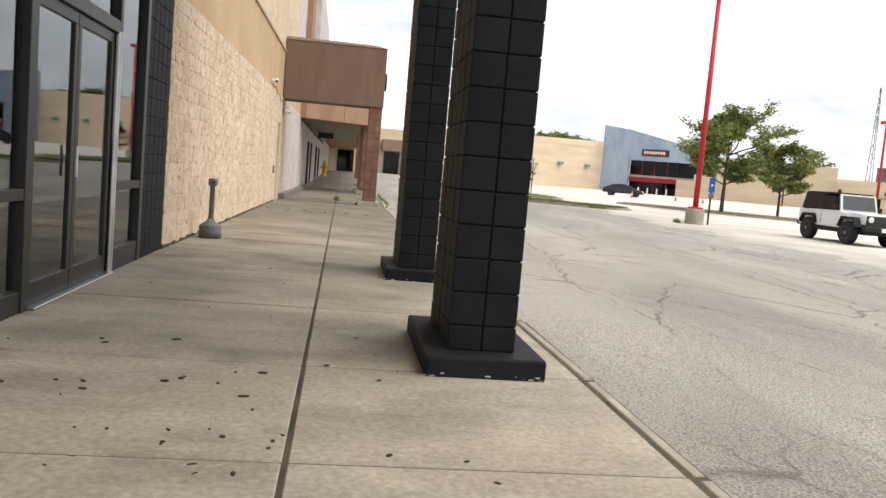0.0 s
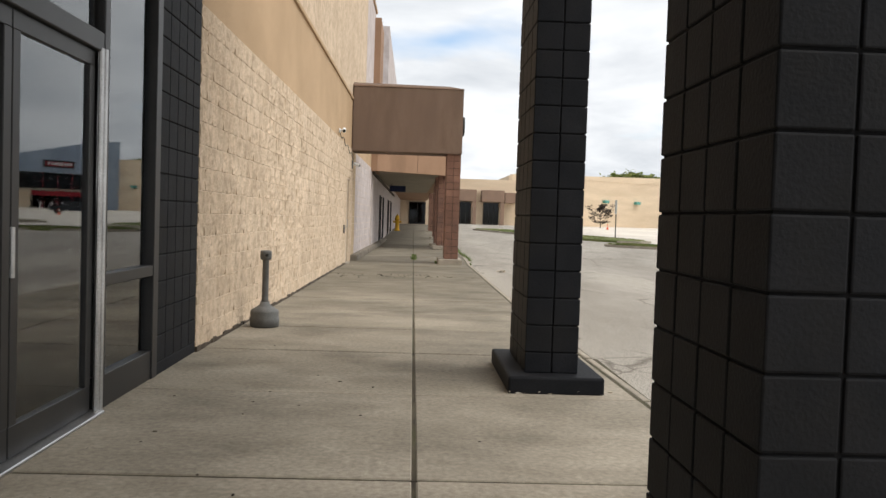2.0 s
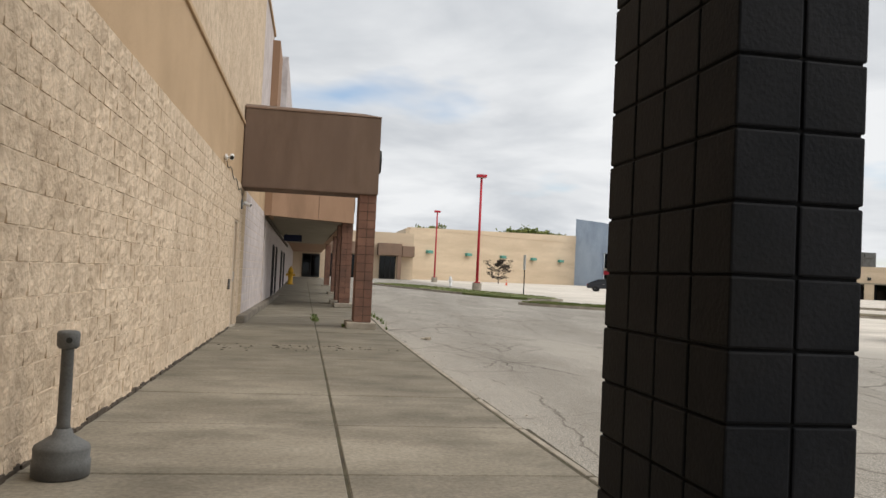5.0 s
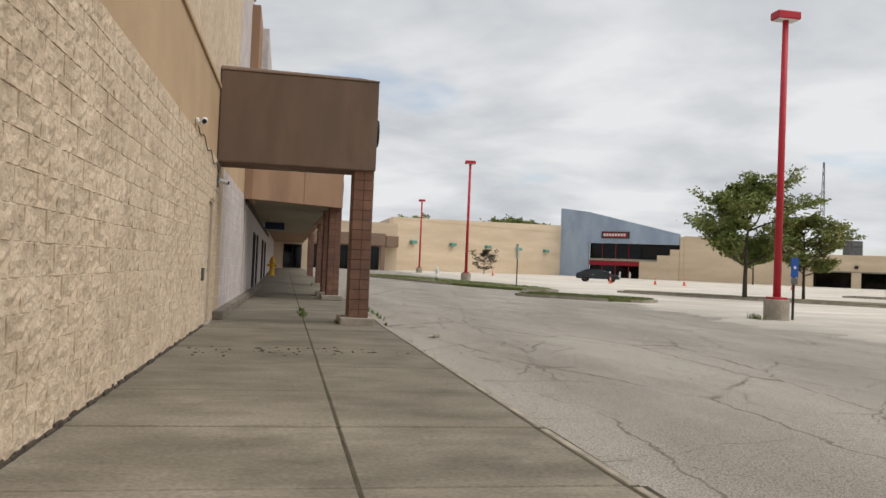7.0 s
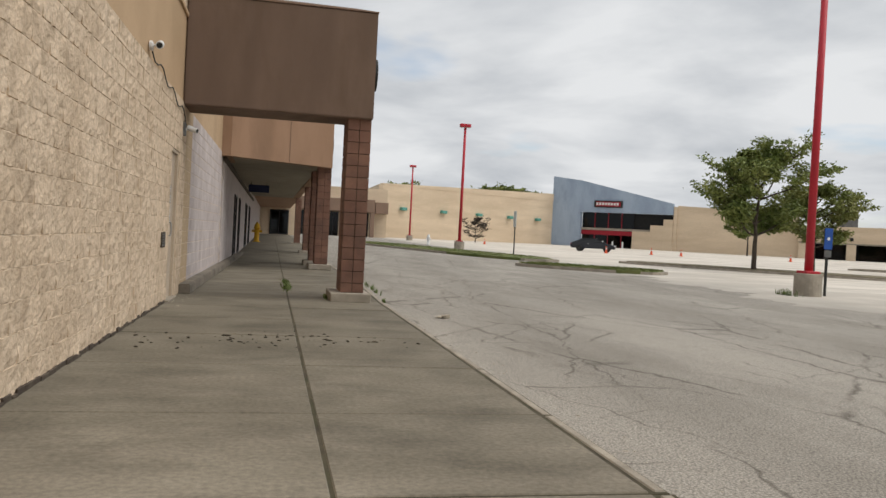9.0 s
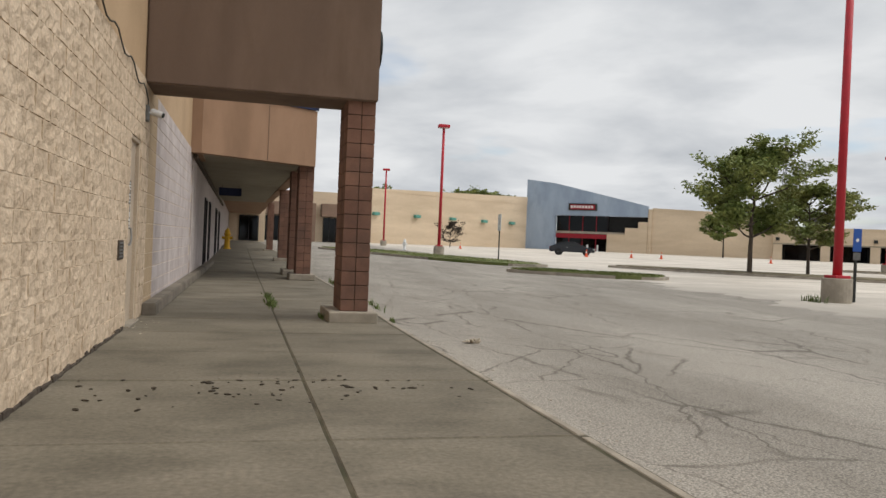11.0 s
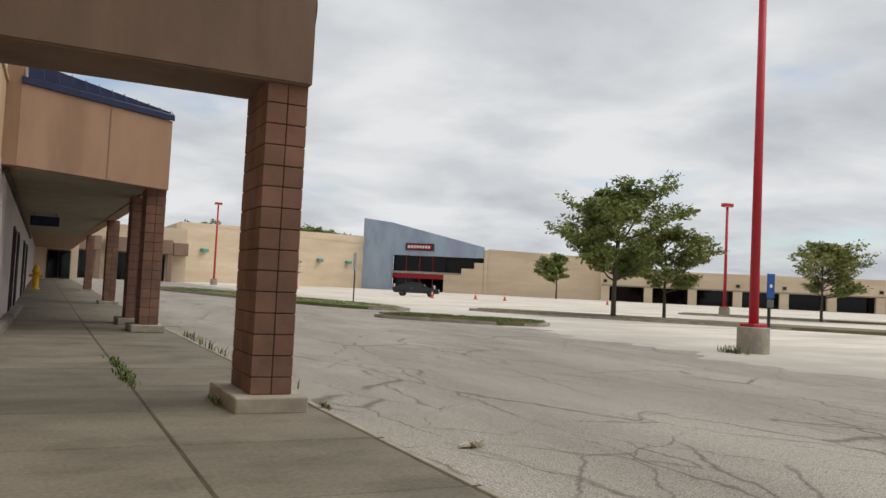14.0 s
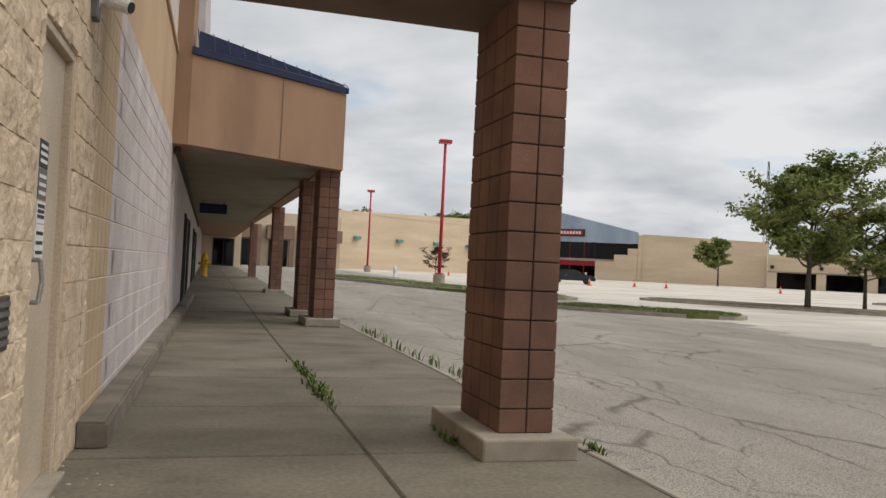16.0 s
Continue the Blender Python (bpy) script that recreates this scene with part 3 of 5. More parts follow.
BLACKCOL = "black-painted block column on a chipped black plinth"
c1 = square_column("column", 0.612, 7.026, 5.20, M_BLACK, M_BLACKJ, M_BLACK, BLACKCOL, (-0.15, 0.61, -0.19, 1.17, 0.13), "black columns", 0.222, 0.2455, 0.2135)
c2 = square_column("column", 0.588, 11.215, 5.20, M_BLACK, M_BLACKJ, M_BLACK, BLACKCOL, (-0.14, 0.60, -0.17, 1.16, 0.13), "black columns", 0.213, 0.244, 0.2135)
# bare concrete where the plinths' paint has chipped along the foot and the corners
for c, seed in ((c1, 3), (c2, 4)):
    rnd = random.Random(seed)
    chips = B()
    for k in range(26):
        s_ = rnd.uniform(0.006, 0.02)
        if k < 16:
            at = (rnd.choice((rnd.uniform(-0.1, 0.58), rnd.gauss(-0.08, 0.05), rnd.gauss(0.52, 0.05))), -0.187 if c is c1 else -0.167, abs(rnd.gauss(0.0, 0.012)) + 0.004)
        else:
            at = (-0.147 if c is c1 else -0.137, rnd.uniform(-0.15, 0.9), abs(rnd.gauss(0, 0.012)) + 0.004)
        bmesh.ops.create_icosphere(chips, subdivisions=1, radius=s_, matrix=Matrix.Translation(at) @ Matrix.Diagonal((rnd.uniform(0.8, 1.8) if k < 16 else 0.25, 0.25 if k < 16 else rnd.uniform(0.8, 1.8), 0.5, 1)))
    tagged(part("paint_chips", chips, M_PAPER, c, "pale chips where the paint has flaked"), "pale chips where the paint has flaked", kind="stuff")
c3 = square_column("column", 0.597, 28.18, 3.16, M_BRICKC, M_BRICKJ, M_KERB, "rust-brown block column on a pale concrete plinth", (-0.167, 0.523, -0.18, 1.10, 0.15), "rust columns", 0.204, 0.218, 0.2032)

# ---- tan block wall ----
TURNW = math.degrees(math.atan(0.0115))
MW = Matrix.Translation((WX, 12.5, 0)) @ pose(0, 0, 0, 0, 0, -TURNW)
wall = thing("wall_tan_block", MW, "tan painted wall of rough split-face blocks", "wall", kind="structure")
YDL, YDR, DH = 14.5, 15.43, 2.35     # service door, along the wall
SPL, SPT = 16.2, 3.203                # end and top of the rough blocks
part("backing", box(B(), -0.4, 0.0008, 0, YDL, -0.1, SPT), M_MORTAR, wall, "pale mortar joints")
part("backing", box(B(), -0.4, -0.005, YDR, 25.0, -0.1, SPT), M_MORTAR, wall)
part("backing", box(B(), -0.4, 0.0008, YDL, YDR, DH, SPT), M_MORTAR, wall)
part("stucco_band", box(B(), -0.4, -0.008, 0, 25.0, SPT + 0.003, 4.58), M_STUCCO, wall, "smooth tan stucco band")
part("ledge", box(B(), -0.4, 0.03, 0, 25.0, 4.583, 4.66, 0.01), M_STUCCO, wall)
part("upper_wall", box(B(), -0.4, -0.012, 0, 20.6, 4.663, 9.3), M_SPLIT, wall, "rough tan upper wall")
part("upper_wall", box(B(), -0.4, -0.012, 20.603, 25.0, 4.663, 9.3), M_LILAC, wall, "pale lilac upper wall")
part("coping", box(B(), -0.45, 0.05, 0, 25.0, 9.303, 9.42, 0.01), M_STUCCO, wall)
foot = B()
rnd = random.Random(11)
fy = 0.0
while fy < YDL - 0.2:
    fl = rnd.uniform(0.06, 0.22)
    box(foot, -0.03, rnd.uniform(0.014, 0.03), fy, min(fy + fl, YDL), -0.02, rnd.uniform(0.018, 0.05), 0.004)
    fy += fl + 0.002
part("base_gap", foot, M_SILL, wall, "dirt line at the foot of the wall")
variants = [block_mesh("block", 0.427 - 0.006, WH - 0.006, 0.09, M_SPLIT, 0.003, 0.014, s, 6, 3) for s in range(6)]
halves = [block_mesh("block", WH - 0.006, WH - 0.006, 0.09, M_SPLIT, 0.003, 0.014, 20 + s, 3, 3) for s in range(3)]
singles, rest = [], []
for c in range(15):
    z = 0.0 + c * WH
    y = 0.0 if c % 2 == 0 else -WH
    while y < SPL - 0.05:
        w, src = 0.427, variants[(c * 7 + int(y * 5)) % 6]
        a = y
        if a < 0:
            a, w, src = 0.0, WH, halves[c % 3]
        if a + w > SPL + 0.01:
            w, src = WH, halves[c % 3]
        if not (a + w > YDL + 0.02 and a < YDR - 0.02 and z < DH - 0.05):
            (singles if 0.0 <= a < 9.5 and z < 2.5 else rest).append((src, Matrix.Translation((0, a + 0.003, z + 0.003))))
        elif a < YDL - 0.12 or a + w > YDR + 0.12:
            f0, f1 = (a, YDL) if a < YDL else (YDR, a + w)
            rest.append((src, Matrix.Translation((0, f0 + 0.003, z + 0.003)) @ Matrix.Diagonal((1, max(0.1, (f1 - f0) / w), 1, 1))))
        y = a + w
for src, m in singles[:300]:
    b = new("block", src); b.parent = wall; b.matrix_local = m
rest += singles[300:]
ob = new("blockwork", joined([s for s, _ in rest], [m for _, m in rest], M_SPLIT, "blockwork")); ob.parent = wall
tagged(ob, "rough split-face block courses", kind="stuff")
sm = [block_mesh("block", WH * 2 - 0.006, WH - 0.006, 0.09, mt, 0.006) for mt in (M_TANSMOOTH, M_LILAC)]
smooth_, lilac = [], []
for c in range(15):
    z = c * WH
    smooth_ += [(sm[0], Matrix.Translation((0, 16.2 + i * 0.2032 + 0.003, z + 0.003)) @ Matrix.Diagonal((1, 0.47, 1, 1))) for i in range(5)]
    lilac += [(sm[1], Matrix.Translation((0, 17.22 + i * 0.41 - (0.2 if c % 2 and i else 0), z + 0.003))) for i in range(19)]
for nm, ls, mt in (("smooth_blockwork", smooth_, M_TANSMOOTH), ("lilac_blockwork", lilac, M_LILAC)):
    ob = new(nm, joined([s for s, _ in ls], [m for _, m in ls], mt, nm)); ob.parent = wall
    tagged(ob, "smooth tan blocks" if "smooth" in nm else "pale lilac painted block courses", kind="stuff")
# black scored pilaster beside the storefront
pil = thing("wall_black_pilaster", pose(WX, YS, 0), "black-painted pilaster of square scored blocks", "wall", kind="structure")
part("backing", box(B(), -0.4, -0.012, 0, 1.149, 0, 5.2), M_BLACKJ, pil)
bme = block_mesh("block", 0.23 - 0.006, WH - 0.006, 0.09, M_BLACK, 0.006)
for c in range(24):
    for i in range(5):
        b = new("block", bme); b.parent = pil
        b.matrix_local = Matrix.Translation((0.004, i * 0.23 + 0.004, c * WH + 0.102))
part("base_course", box(B(), -0.09, 0.004, 0.004, 1.146, 0, 0.098, 0.006), M_BLACK, pil)

# service door
sd = thing("door_service", MW @ Matrix.Translation((0, YDL, 0)), "cream-painted steel service door with warning notices", "door", kind="structure")
dw = YDR - YDL
part("leaf", box(B(), -0.10, -0.055, 0.05, dw - 0.05, 0.02, DH - 0.05, 0.003), M_METALDOOR, sd)
for a, b_ in ((0, 0.048), (dw - 0.048, dw)):
    part("frame", box(B(), -0.14, -0.01, a, b_, 0, DH, 0.004), M_METALDOOR, sd)
part("frame", box(B(), -0.14, -0.01, 0.05, dw - 0.05, DH - 0.048, DH, 0.004), M_METALDOOR, sd)
part("sill", box(B(), -0.14, 0.06, 0.0, dw, -0.005, 0.02, 0.004), M_KERB, sd)
hb = B()
for p, q in (((-0.055, 0.14, 1.00), (0.02, 0.14, 1.00)), ((0.02, 0.14, 1.00), (0.03, 0.15, 1.1)), ((0.03, 0.15, 1.1), (0.02, 0.14, 1.2)), ((0.02, 0.14, 1.2), (-0.055, 0.14, 1.2))):
    tube(hb, p, q, 0.011, 0.011, 8)
part("pull_handle", hb, M_ALU, sd, "steel pull handle")
for z0, z1, mt in ((1.66, 1.80, M_POST), (1.50, 1.655, M_GREY), (1.38, 1.49, M_WHITE), (1.2, 1.375, M_WHITE)):
    nt = part("notice", box(B(), -0.055, -0.052, 0.36, 0.56, z0, z1), mt, sd, "printed notice")
    for k in range(3):
        zz = z0 + 0.025 + k * (z1 - z0 - 0.03) / 3
        part("text_line", box(B(), -0.052, -0.0505, 0.38, 0.54, zz, zz + 0.018), M_WHITE if mt in (M_POST, M_GREY) else M_POST, nt)

# louvre, cameras and conduit on the wall
lv = thing("wall_vent", MW @ Matrix.Translation((0.02, 13.75, 0.84)), "small weathered metal louvre vent on the tan wall", "vent")
part("frame", box(B(), -0.04, 0.004, 0, 0.34, 0, 0.22, 0.003), M_SILL, lv)
for k in range(5):
    part("slat", box(B(), 0.0, 0.012, 0.02, 0.32, 0.025 + k * 0.038, 0.045 + k * 0.038), M_GREY, lv)


def security_camera(m, label, outward=False):
    ob = thing("security_camera", m, label, "camera")
    part("base", lathe(B(), [(0.06, -0.015), (0.06, 0.015), (0.03, 0.03)], 14), M_WHITE, ob).matrix_local = pose(0.02, 0, 0, 0, 90, 0)
    part("arm", tube(B(), (0.03, 0, 0), (0.12, 0, 0.02), 0.015, 0.015), M_WHITE, ob)
    p, q = ((0.08, 0.02, 0.03), (0.23, -0.04, -0.02)) if outward else ((0.12, 0.06, 0.04), (0.14, -0.16, -0.02))
    tip = tuple(b + (b - a) * 0.04 for a, b in zip(p, q))
    part("housing", tube(B(), p, q, 0.045, 0.045, 14), M_WHITE, ob)
    part("lens", tube(B(), q, tip, 0.035, 0.035, 14), M_POST, ob)
    if outward:
        part("junction_box", box(B(), 0.0, 0.05, -0.06, 0.06, -0.11, 0.11, 0.008), M_GREY, ob, "grey junction box")
    return ob


security_camera(MW @ Matrix.Translation((0.0, 12.1, 3.34)), "white bullet security camera on the tan wall")
security_camera(MW @ Matrix.Translation((0.0, 15.75, 2.76)), "white bullet security camera beside the service door", True)
cable = B()
pts = [(0.03, 12.15 + i * 0.24, 3.28 - 0.06 * math.sin(i * 1.3) - 0.02 * i) for i in range(16)]
for p, q in zip(pts, pts[1:]):
    tube(cable, p, q, 0.009, 0.009, 6)
tube(cable, pts[-1], (0.03, 15.75, 2.8), 0.009, 0.009, 6)
cb = solid("camera_cable", cable, M_POST, "thin dark camera cable stapled to the wall", "cable", "", m=MW)

# cigarette receptacle
ash = thing("smoking_receptacle", pose(-1.99, 14.33, 0), "grey plastic cigarette receptacle standing against the tan wall", "ashtray")
part("base", lathe(B(), [(0.150, 0), (0.165, 0.01), (0.168, 0.10), (0.160, 0.108), (0.162, 0.17), (0.155, 0.19), (0.10, 0.225), (0.062, 0.25), (0.048, 0.29)], 32), M_GREY, ash, smooth=True)
part("neck", lathe(B(), [(0.045, 0.27), (0.038, 0.32), (0.036, 0.78), (0.04, 0.79)], 24), M_GREY, ash, smooth=True)
part("cap", lathe(B(), [(0.05, 0.77), (0.064, 0.785), (0.066, 0.86), (0.058, 0.875), (0.03, 0.88)], 24), M_GREY, ash, smooth=True)
part("opening", tube(B(), (0.02, -0.055, 0.825), (0.022, -0.069, 0.825), 0.018, 0.018, 12), M_POST, ash)

# ---- portal canopy ----
can = thing("portal_canopy", pose(0, 28.12, 0), "brown stucco canopy beam from the wall to a rust column", "canopy")
bm = prism(B(), [(-2.12, 0), (1.02, 0), (1.02, 1.0), (-2.12, 1.0)], 3.15, [4.98, 4.98, 4.98, 4.98])
bmesh.ops.bevel(bm, geom=list(bm.edges), offset=0.02, segments=2, affect="EDGES")
part("beam", bm, M_CANOPY, can)
part("cap", prism(B(), [(-2.12, -0.01), (1.03, -0.01), (1.03, 1.01), (-2.12, 1.01)], 4.983, [5.02, 5.0, 5.0, 5.02]), M_FARBROWN, can)
hip = B()
hv = [hip.verts.new(p) for p in ((-2.12, 0.0, 5.023), (1.02, 0.0, 5.003), (1.02, 1.0, 5.003), (-2.12, 1.0, 5.023), (-2.12, 0.32, 5.13), (0.62, 0.32, 5.11), (0.62, 0.68, 5.11), (-2.12, 0.68, 5.13))]
for q in ((0, 1, 5, 4), (1, 2, 6, 5), (2, 3, 7, 6), (4, 5, 6, 7), (3, 0, 4, 7), (3, 2, 1, 0)):
    hip.faces.new([hv[k] for k in q])
bmesh.ops.recalc_face_normals(hip, faces=hip.faces)
part("hipped_top", hip, M_CANOPY, can, "low hipped stucco top")
part("round_sign", tube(B(), (1.02, 0.5, 4.0), (1.09, 0.5, 4.0), 0.28, 0.28, 24), M_POST, can, "dark round sign")

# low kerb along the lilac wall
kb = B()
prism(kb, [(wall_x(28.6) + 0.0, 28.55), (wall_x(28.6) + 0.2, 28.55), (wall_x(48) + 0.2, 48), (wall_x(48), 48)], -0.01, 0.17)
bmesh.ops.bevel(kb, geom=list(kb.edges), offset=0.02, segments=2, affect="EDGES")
solid("wall_kerb", kb, M_KERBD, "low dark mottled concrete kerb along the lilac wall", "kerb")

# ---- arcade beyond ----
arc = thing("arcade_canopy", pose(0, 0, 0), "ochre stucco arcade canopy with a navy metal roof edge", "canopy", kind="structure")
C2 = [(-1.78, 36.95), (1.1, 38.85), (1.1, 72.0), (-1.78, 72.0)]
part("fascia", prism(B(), [C2[0], C2[1], (1.1, 39.2), (-1.78, 37.3)], 3.1, 4.6), M_CANOPY2, arc)
part("fascia", prism(B(), [(0.75, 39.2), (1.1, 39.21), (1.1, 72), (0.75, 72)], [3.1, 3.1, 3.35, 3.35], [4.6, 4.6, 4.9, 4.9]), M_CANOPY2, arc)
part("soffit", prism(B(), [(-2.0, 37.3), (-1.5, 37.35), (1.0, 39.1), (1.0, 72), (-2.0, 72)], [3.14, 3.14, 3.14, 3.36, 3.36], [3.3, 3.3, 3.3, 3.5, 3.5]), M_SOFFIT, arc)
part("return_wall", box(B(), -2.6, -1.783, 36.95, 39.5, 3.1, 9.05), M_CANOPY2, arc, "ochre stucco pier rising to the roof")
part("roof_edge", prism(B(), [(-1.78, 36.9), (1.14, 38.82), (1.14, 39.3), (-1.78, 37.6)], [4.603, 4.603, 4.7, 4.7], [4.72, 4.72, 4.85, 4.85]), M_ROOFBLUE, arc, "navy metal roof edge")
part("roof", prism(B(), [(-1.7, 37.4), (1.1, 39.2), (1.1, 72), (-1.7, 72)], [4.7, 4.7, 4.9, 4.9], [5.12, 4.86, 5.0, 5.4]), M_ROOFBLUE, arc, "navy standing-seam metal roof")
for i in range(12):
    f = i / 11
    x0, y0 = -1.7 + 2.8 * f, 37.35 + 1.83 * f
    part("seam", tube(B(), (x0 - 0.02, y0 - 0.02, 4.88 + 0.26 * (1 - f)), (x0 + 0.02, y0 - 0.36, 4.74), 0.008, 0.008, 6), M_ROOFBLUE, arc)
# added dark box draws the dark line between soffit and wall
part("edge_dark_strip", box(B(), -1.985, -1.90, 37.31, 71.9, 2.98, 3.13, 0.01), M_SILL, arc, "dark strip drawn where the soffit meets the wall")
part("round_sign", tube(B(), (1.1, 40.0, 3.85), (1.17, 40.0, 3.85), 0.3, 0.3, 24), M_POST, arc, "dark round sign")
fx, fy = -1.78 + 2.88 * 0.55, 36.95 + 1.9 * 0.55
part("control_joint", box(B(), fx - 0.008, fx + 0.008, fy - 0.012, fy + 0.004, 3.12, 4.58), M_FARBROWN, arc)
solid("tower_wall", box(B(), -3.4, -1.75, 45, 62, 3.3, 10.6), M_LILAC, "pale grey upper wall rising behind the arcade", "wall")
solid("wall_arcade", box(B(), -2.5, -1.98, 37.5, 72, -0.1, 3.4), M_LILAC, "pale lilac shop wall under the arcade", "wall")
for y, w in ((44.5, 1.6), (48.5, 1.2), (57, 2.2), (63, 2.2)):
    ob = thing("shop_window", pose(-1.98, y, rise(0, y) * 0.6), "dark shop window in a bronze frame under the arcade", "window", "arcade windows")
    part("pane", box(B(), 0.0, 0.02, 0.06, w - 0.06, 0.12, 2.24), M_GLASSD, ob)
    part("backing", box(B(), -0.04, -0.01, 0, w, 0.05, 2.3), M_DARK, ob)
    for a in (0, w - 0.06):
        part("frame", box(B(), -0.01, 0.05, a, a + 0.06, 0.05, 2.3), M_FRAME, ob)
    for z in (0.05, 2.24):
        part("frame", box(B(), -0.01, 0.05, 0.06, w - 0.06, z, z + 0.06), M_FRAME, ob)
for k, (x, y) in enumerate(((0.70, 39.1), (0.64, 41.6), (0.86, 53.0), (0.9, 70.0))):
    dz = rise(0, y) * 0.55
    o = copy_thing(c3, pose(x, y, dz - 0.01))
bs = thing("hanging_sign", pose(-1.0, 52, 3.0), "navy blue sign hung under the arcade soffit", "sign")
part("board", box(B(), -0.72, 0.2, 0, 0.08, -0.22, 0.12, 0.01), M_ROOFBLUE, bs)
for x in (-0.6, 0.08):
    part("hanger", tube(B(), (x, 0.04, 0.08), (x, 0.04, 0.32), 0.012, 0.012, 6), M_POST, bs)


def hydrant(m, label, mt):
    ob = thing("fire_hydrant", m, label, "hydrant")
    part("barrel", lathe(B(), [(0.2, 0), (0.2, 0.05), (0.14, 0.06), (0.13, 0.7), (0.17, 0.72), (0.17, 0.78), (0.15, 0.8), (0.12, 0.95), (0.05, 1.02), (0.04, 1.08)], 18), mt, ob, smooth=True)
    part("nozzle", tube(B(), (-0.27, 0, 0.58), (0.27, 0, 0.58), 0.07, 0.07, 12), mt, ob)
    part("nozzle", tube(B(), (0, -0.26, 0.55), (0, 0, 0.55), 0.09, 0.09, 12), mt, ob)
    return ob


hydrant(pose(-1.5, 66.0, 0.28) @ Matrix.Scale(1.16, 4), "tall yellow fire hydrant at the arcade's end", M_YELLOW)
hydrant(pose(14.8, 94, ground_z(14.8, 94)), "white-topped fire hydrant on the grass verge", M_WHITE)

# end of the arcade
solid("wall_arcade_end", box(B(), -3, 2.0, 112, 113, 0, 5.0), M_FARTAN, "tan end wall of the arcade", "wall")
solid("soffit_far", box(B(), -2.2, 1.4, 72.2, 111.9, 3.6, 4.9), M_CANOPY2, "far stretch of the arcade canopy", "canopy")
solid("wall_arcade_far", box(B(), -2.6, -2.05, 72.2, 111.9, 0, 5.4), M_LILAC, "far stretch of pale shop wall", "wall")
ed = thing("door_arcade_end", pose(-0.9, 111.95, 0.5), "dark double door at the arcade's end", "door", kind="structure")
part("frame", box(B(), 0, 2.2, -0.05, 0.02, 0, 2.9), M_FRAME, ed)
for a in (0.12, 1.14):
    part("pane", box(B(), a, a + 0.94, -0.07, -0.055, 0.15, 2.75), M_GLASSF, ed)

# ---- far buildings ----
def along(p, q, s, off=0.0):
    """A point s of the way from p to q, set off to the camera's side."""
    p, q = Vector(p), Vector(q)
    d = (q - p).normalized()
    return p + (q - p) * s + Vector((d.y, -d.x)) * off


def wall_strip(bm, p, q, s0, s1, z0, t0, t1, thick=0.6, off=0.0):
    a, b = along(p, q, s0, off), along(p, q, s1, off)
    c, d = along(p, q, s1, off - thick), along(p, q, s0, off - thick)
    return prism(bm, [a[:], b[:], c[:], d[:]], z0, [t0, t1, t1, t0])


CL, BL, BR, SE = (16.0, 140.0), (51.5, 160.0), (69.0, 145.2), (150.0, 75.8)
anchor = thing("anchor_store", pose(0, 0, 0), "long tan store wall with a pale blue wedge-shaped entrance front", "building")
part("wall", wall_strip(B(), CL, BL, 0, 1, -1, 8.9, 10.2), M_FARTAN, anchor)
part("coping", wall_strip(B(), CL, BL, 0, 1, 8.9, 9.1, 10.4, 0.7, 0.05), M_FARTAN, anchor)
for s in (0.10, 0.31, 0.51, 0.70, 0.88):
    p = along(CL, BL, s, 0.35)
    lamp = part("wall_lamp", box(B(), -0.55, 0.55, -0.35, 0.35, -0.25, 0.25, 0.06), M_TURQ, anchor, "weathered teal wall lamp")
    lamp.matrix_local = Matrix.Translation((p.x, p.y, 5.3)) @ pose(0, 0, 0, 0, 0, 29)
part("return_wall", prism(B(), [(15.4, 140), (16.0, 140.0), (16, 160), (15.4, 160)], -1, 8.9), M_FARTAN, anchor)
part("wall", wall_strip(B(), BR, SE, 0, 0.185, -1, 8.8, 8.0), M_FARTAN, anchor)
# blue front: a wedge with a stepped dark opening under it
part("blue_front", wall_strip(B(), BL, BR, -0.012, 0.235, -1, 13.7, 13.0, 0.9, 0.5), M_BLUE, anchor, "pale blue entrance wall")
part("blue_front", wall_strip(B(), BL, BR, 0.2352, 0.97, 7.2, 12.98, 9.1, 0.9, 0.5), M_BLUE, anchor)
part("entrance_glass", wall_strip(B(), BL, BR, 0.235, 0.66, -1, 7.2, 7.2, 0.2, -0.6), M_GLASSF, anchor, "dark entrance glazing")
# near-black sheet in place of the unlit space behind the glazing
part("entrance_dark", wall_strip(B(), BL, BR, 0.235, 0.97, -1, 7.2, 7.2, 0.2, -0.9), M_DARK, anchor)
part("red_band", wall_strip(B(), BL, BR, 0.236, 0.66, 3.1, 3.9, 3.9, 0.3, -0.2), M_REDF, anchor, "red band over the doors")
part("light_band", wall_strip(B(), BL, BR, 0.236, 0.80, 3.95, 4.35, 4.35, 0.3, -0.15), M_KERB, anchor)
for s in (0.34, 0.45, 0.56):
    part("mullion", wall_strip(B(), BL, BR, s, s + 0.004, -1, 7.2, 7.2, 0.15, -0.45), M_REDF, anchor)
for s0, s1, zt in ((0.66, 0.80, 4.0), (0.80, 0.90, 5.2), (0.90, 0.972, 6.3)):
    part("stepped_wall", wall_strip(B(), BL, BR, s0, s1 - 0.0005, -1, zt, zt, 0.8, 0.45), M_FARTAN, anchor, "stepped tan wall under the wedge")
part("end_wall", wall_strip(B(), BL, BR, 0.973, 1.0, -1, 8.6, 8.6, 0.8, 0.3), M_FARTAN, anchor)
sg = part("sign", wall_strip(B(), BL, BR, 0.345, 0.575, 8.1, 9.35, 9.35, 0.2, 0.72), M_POST, anchor, "dark store sign with red and white lettering shapes")
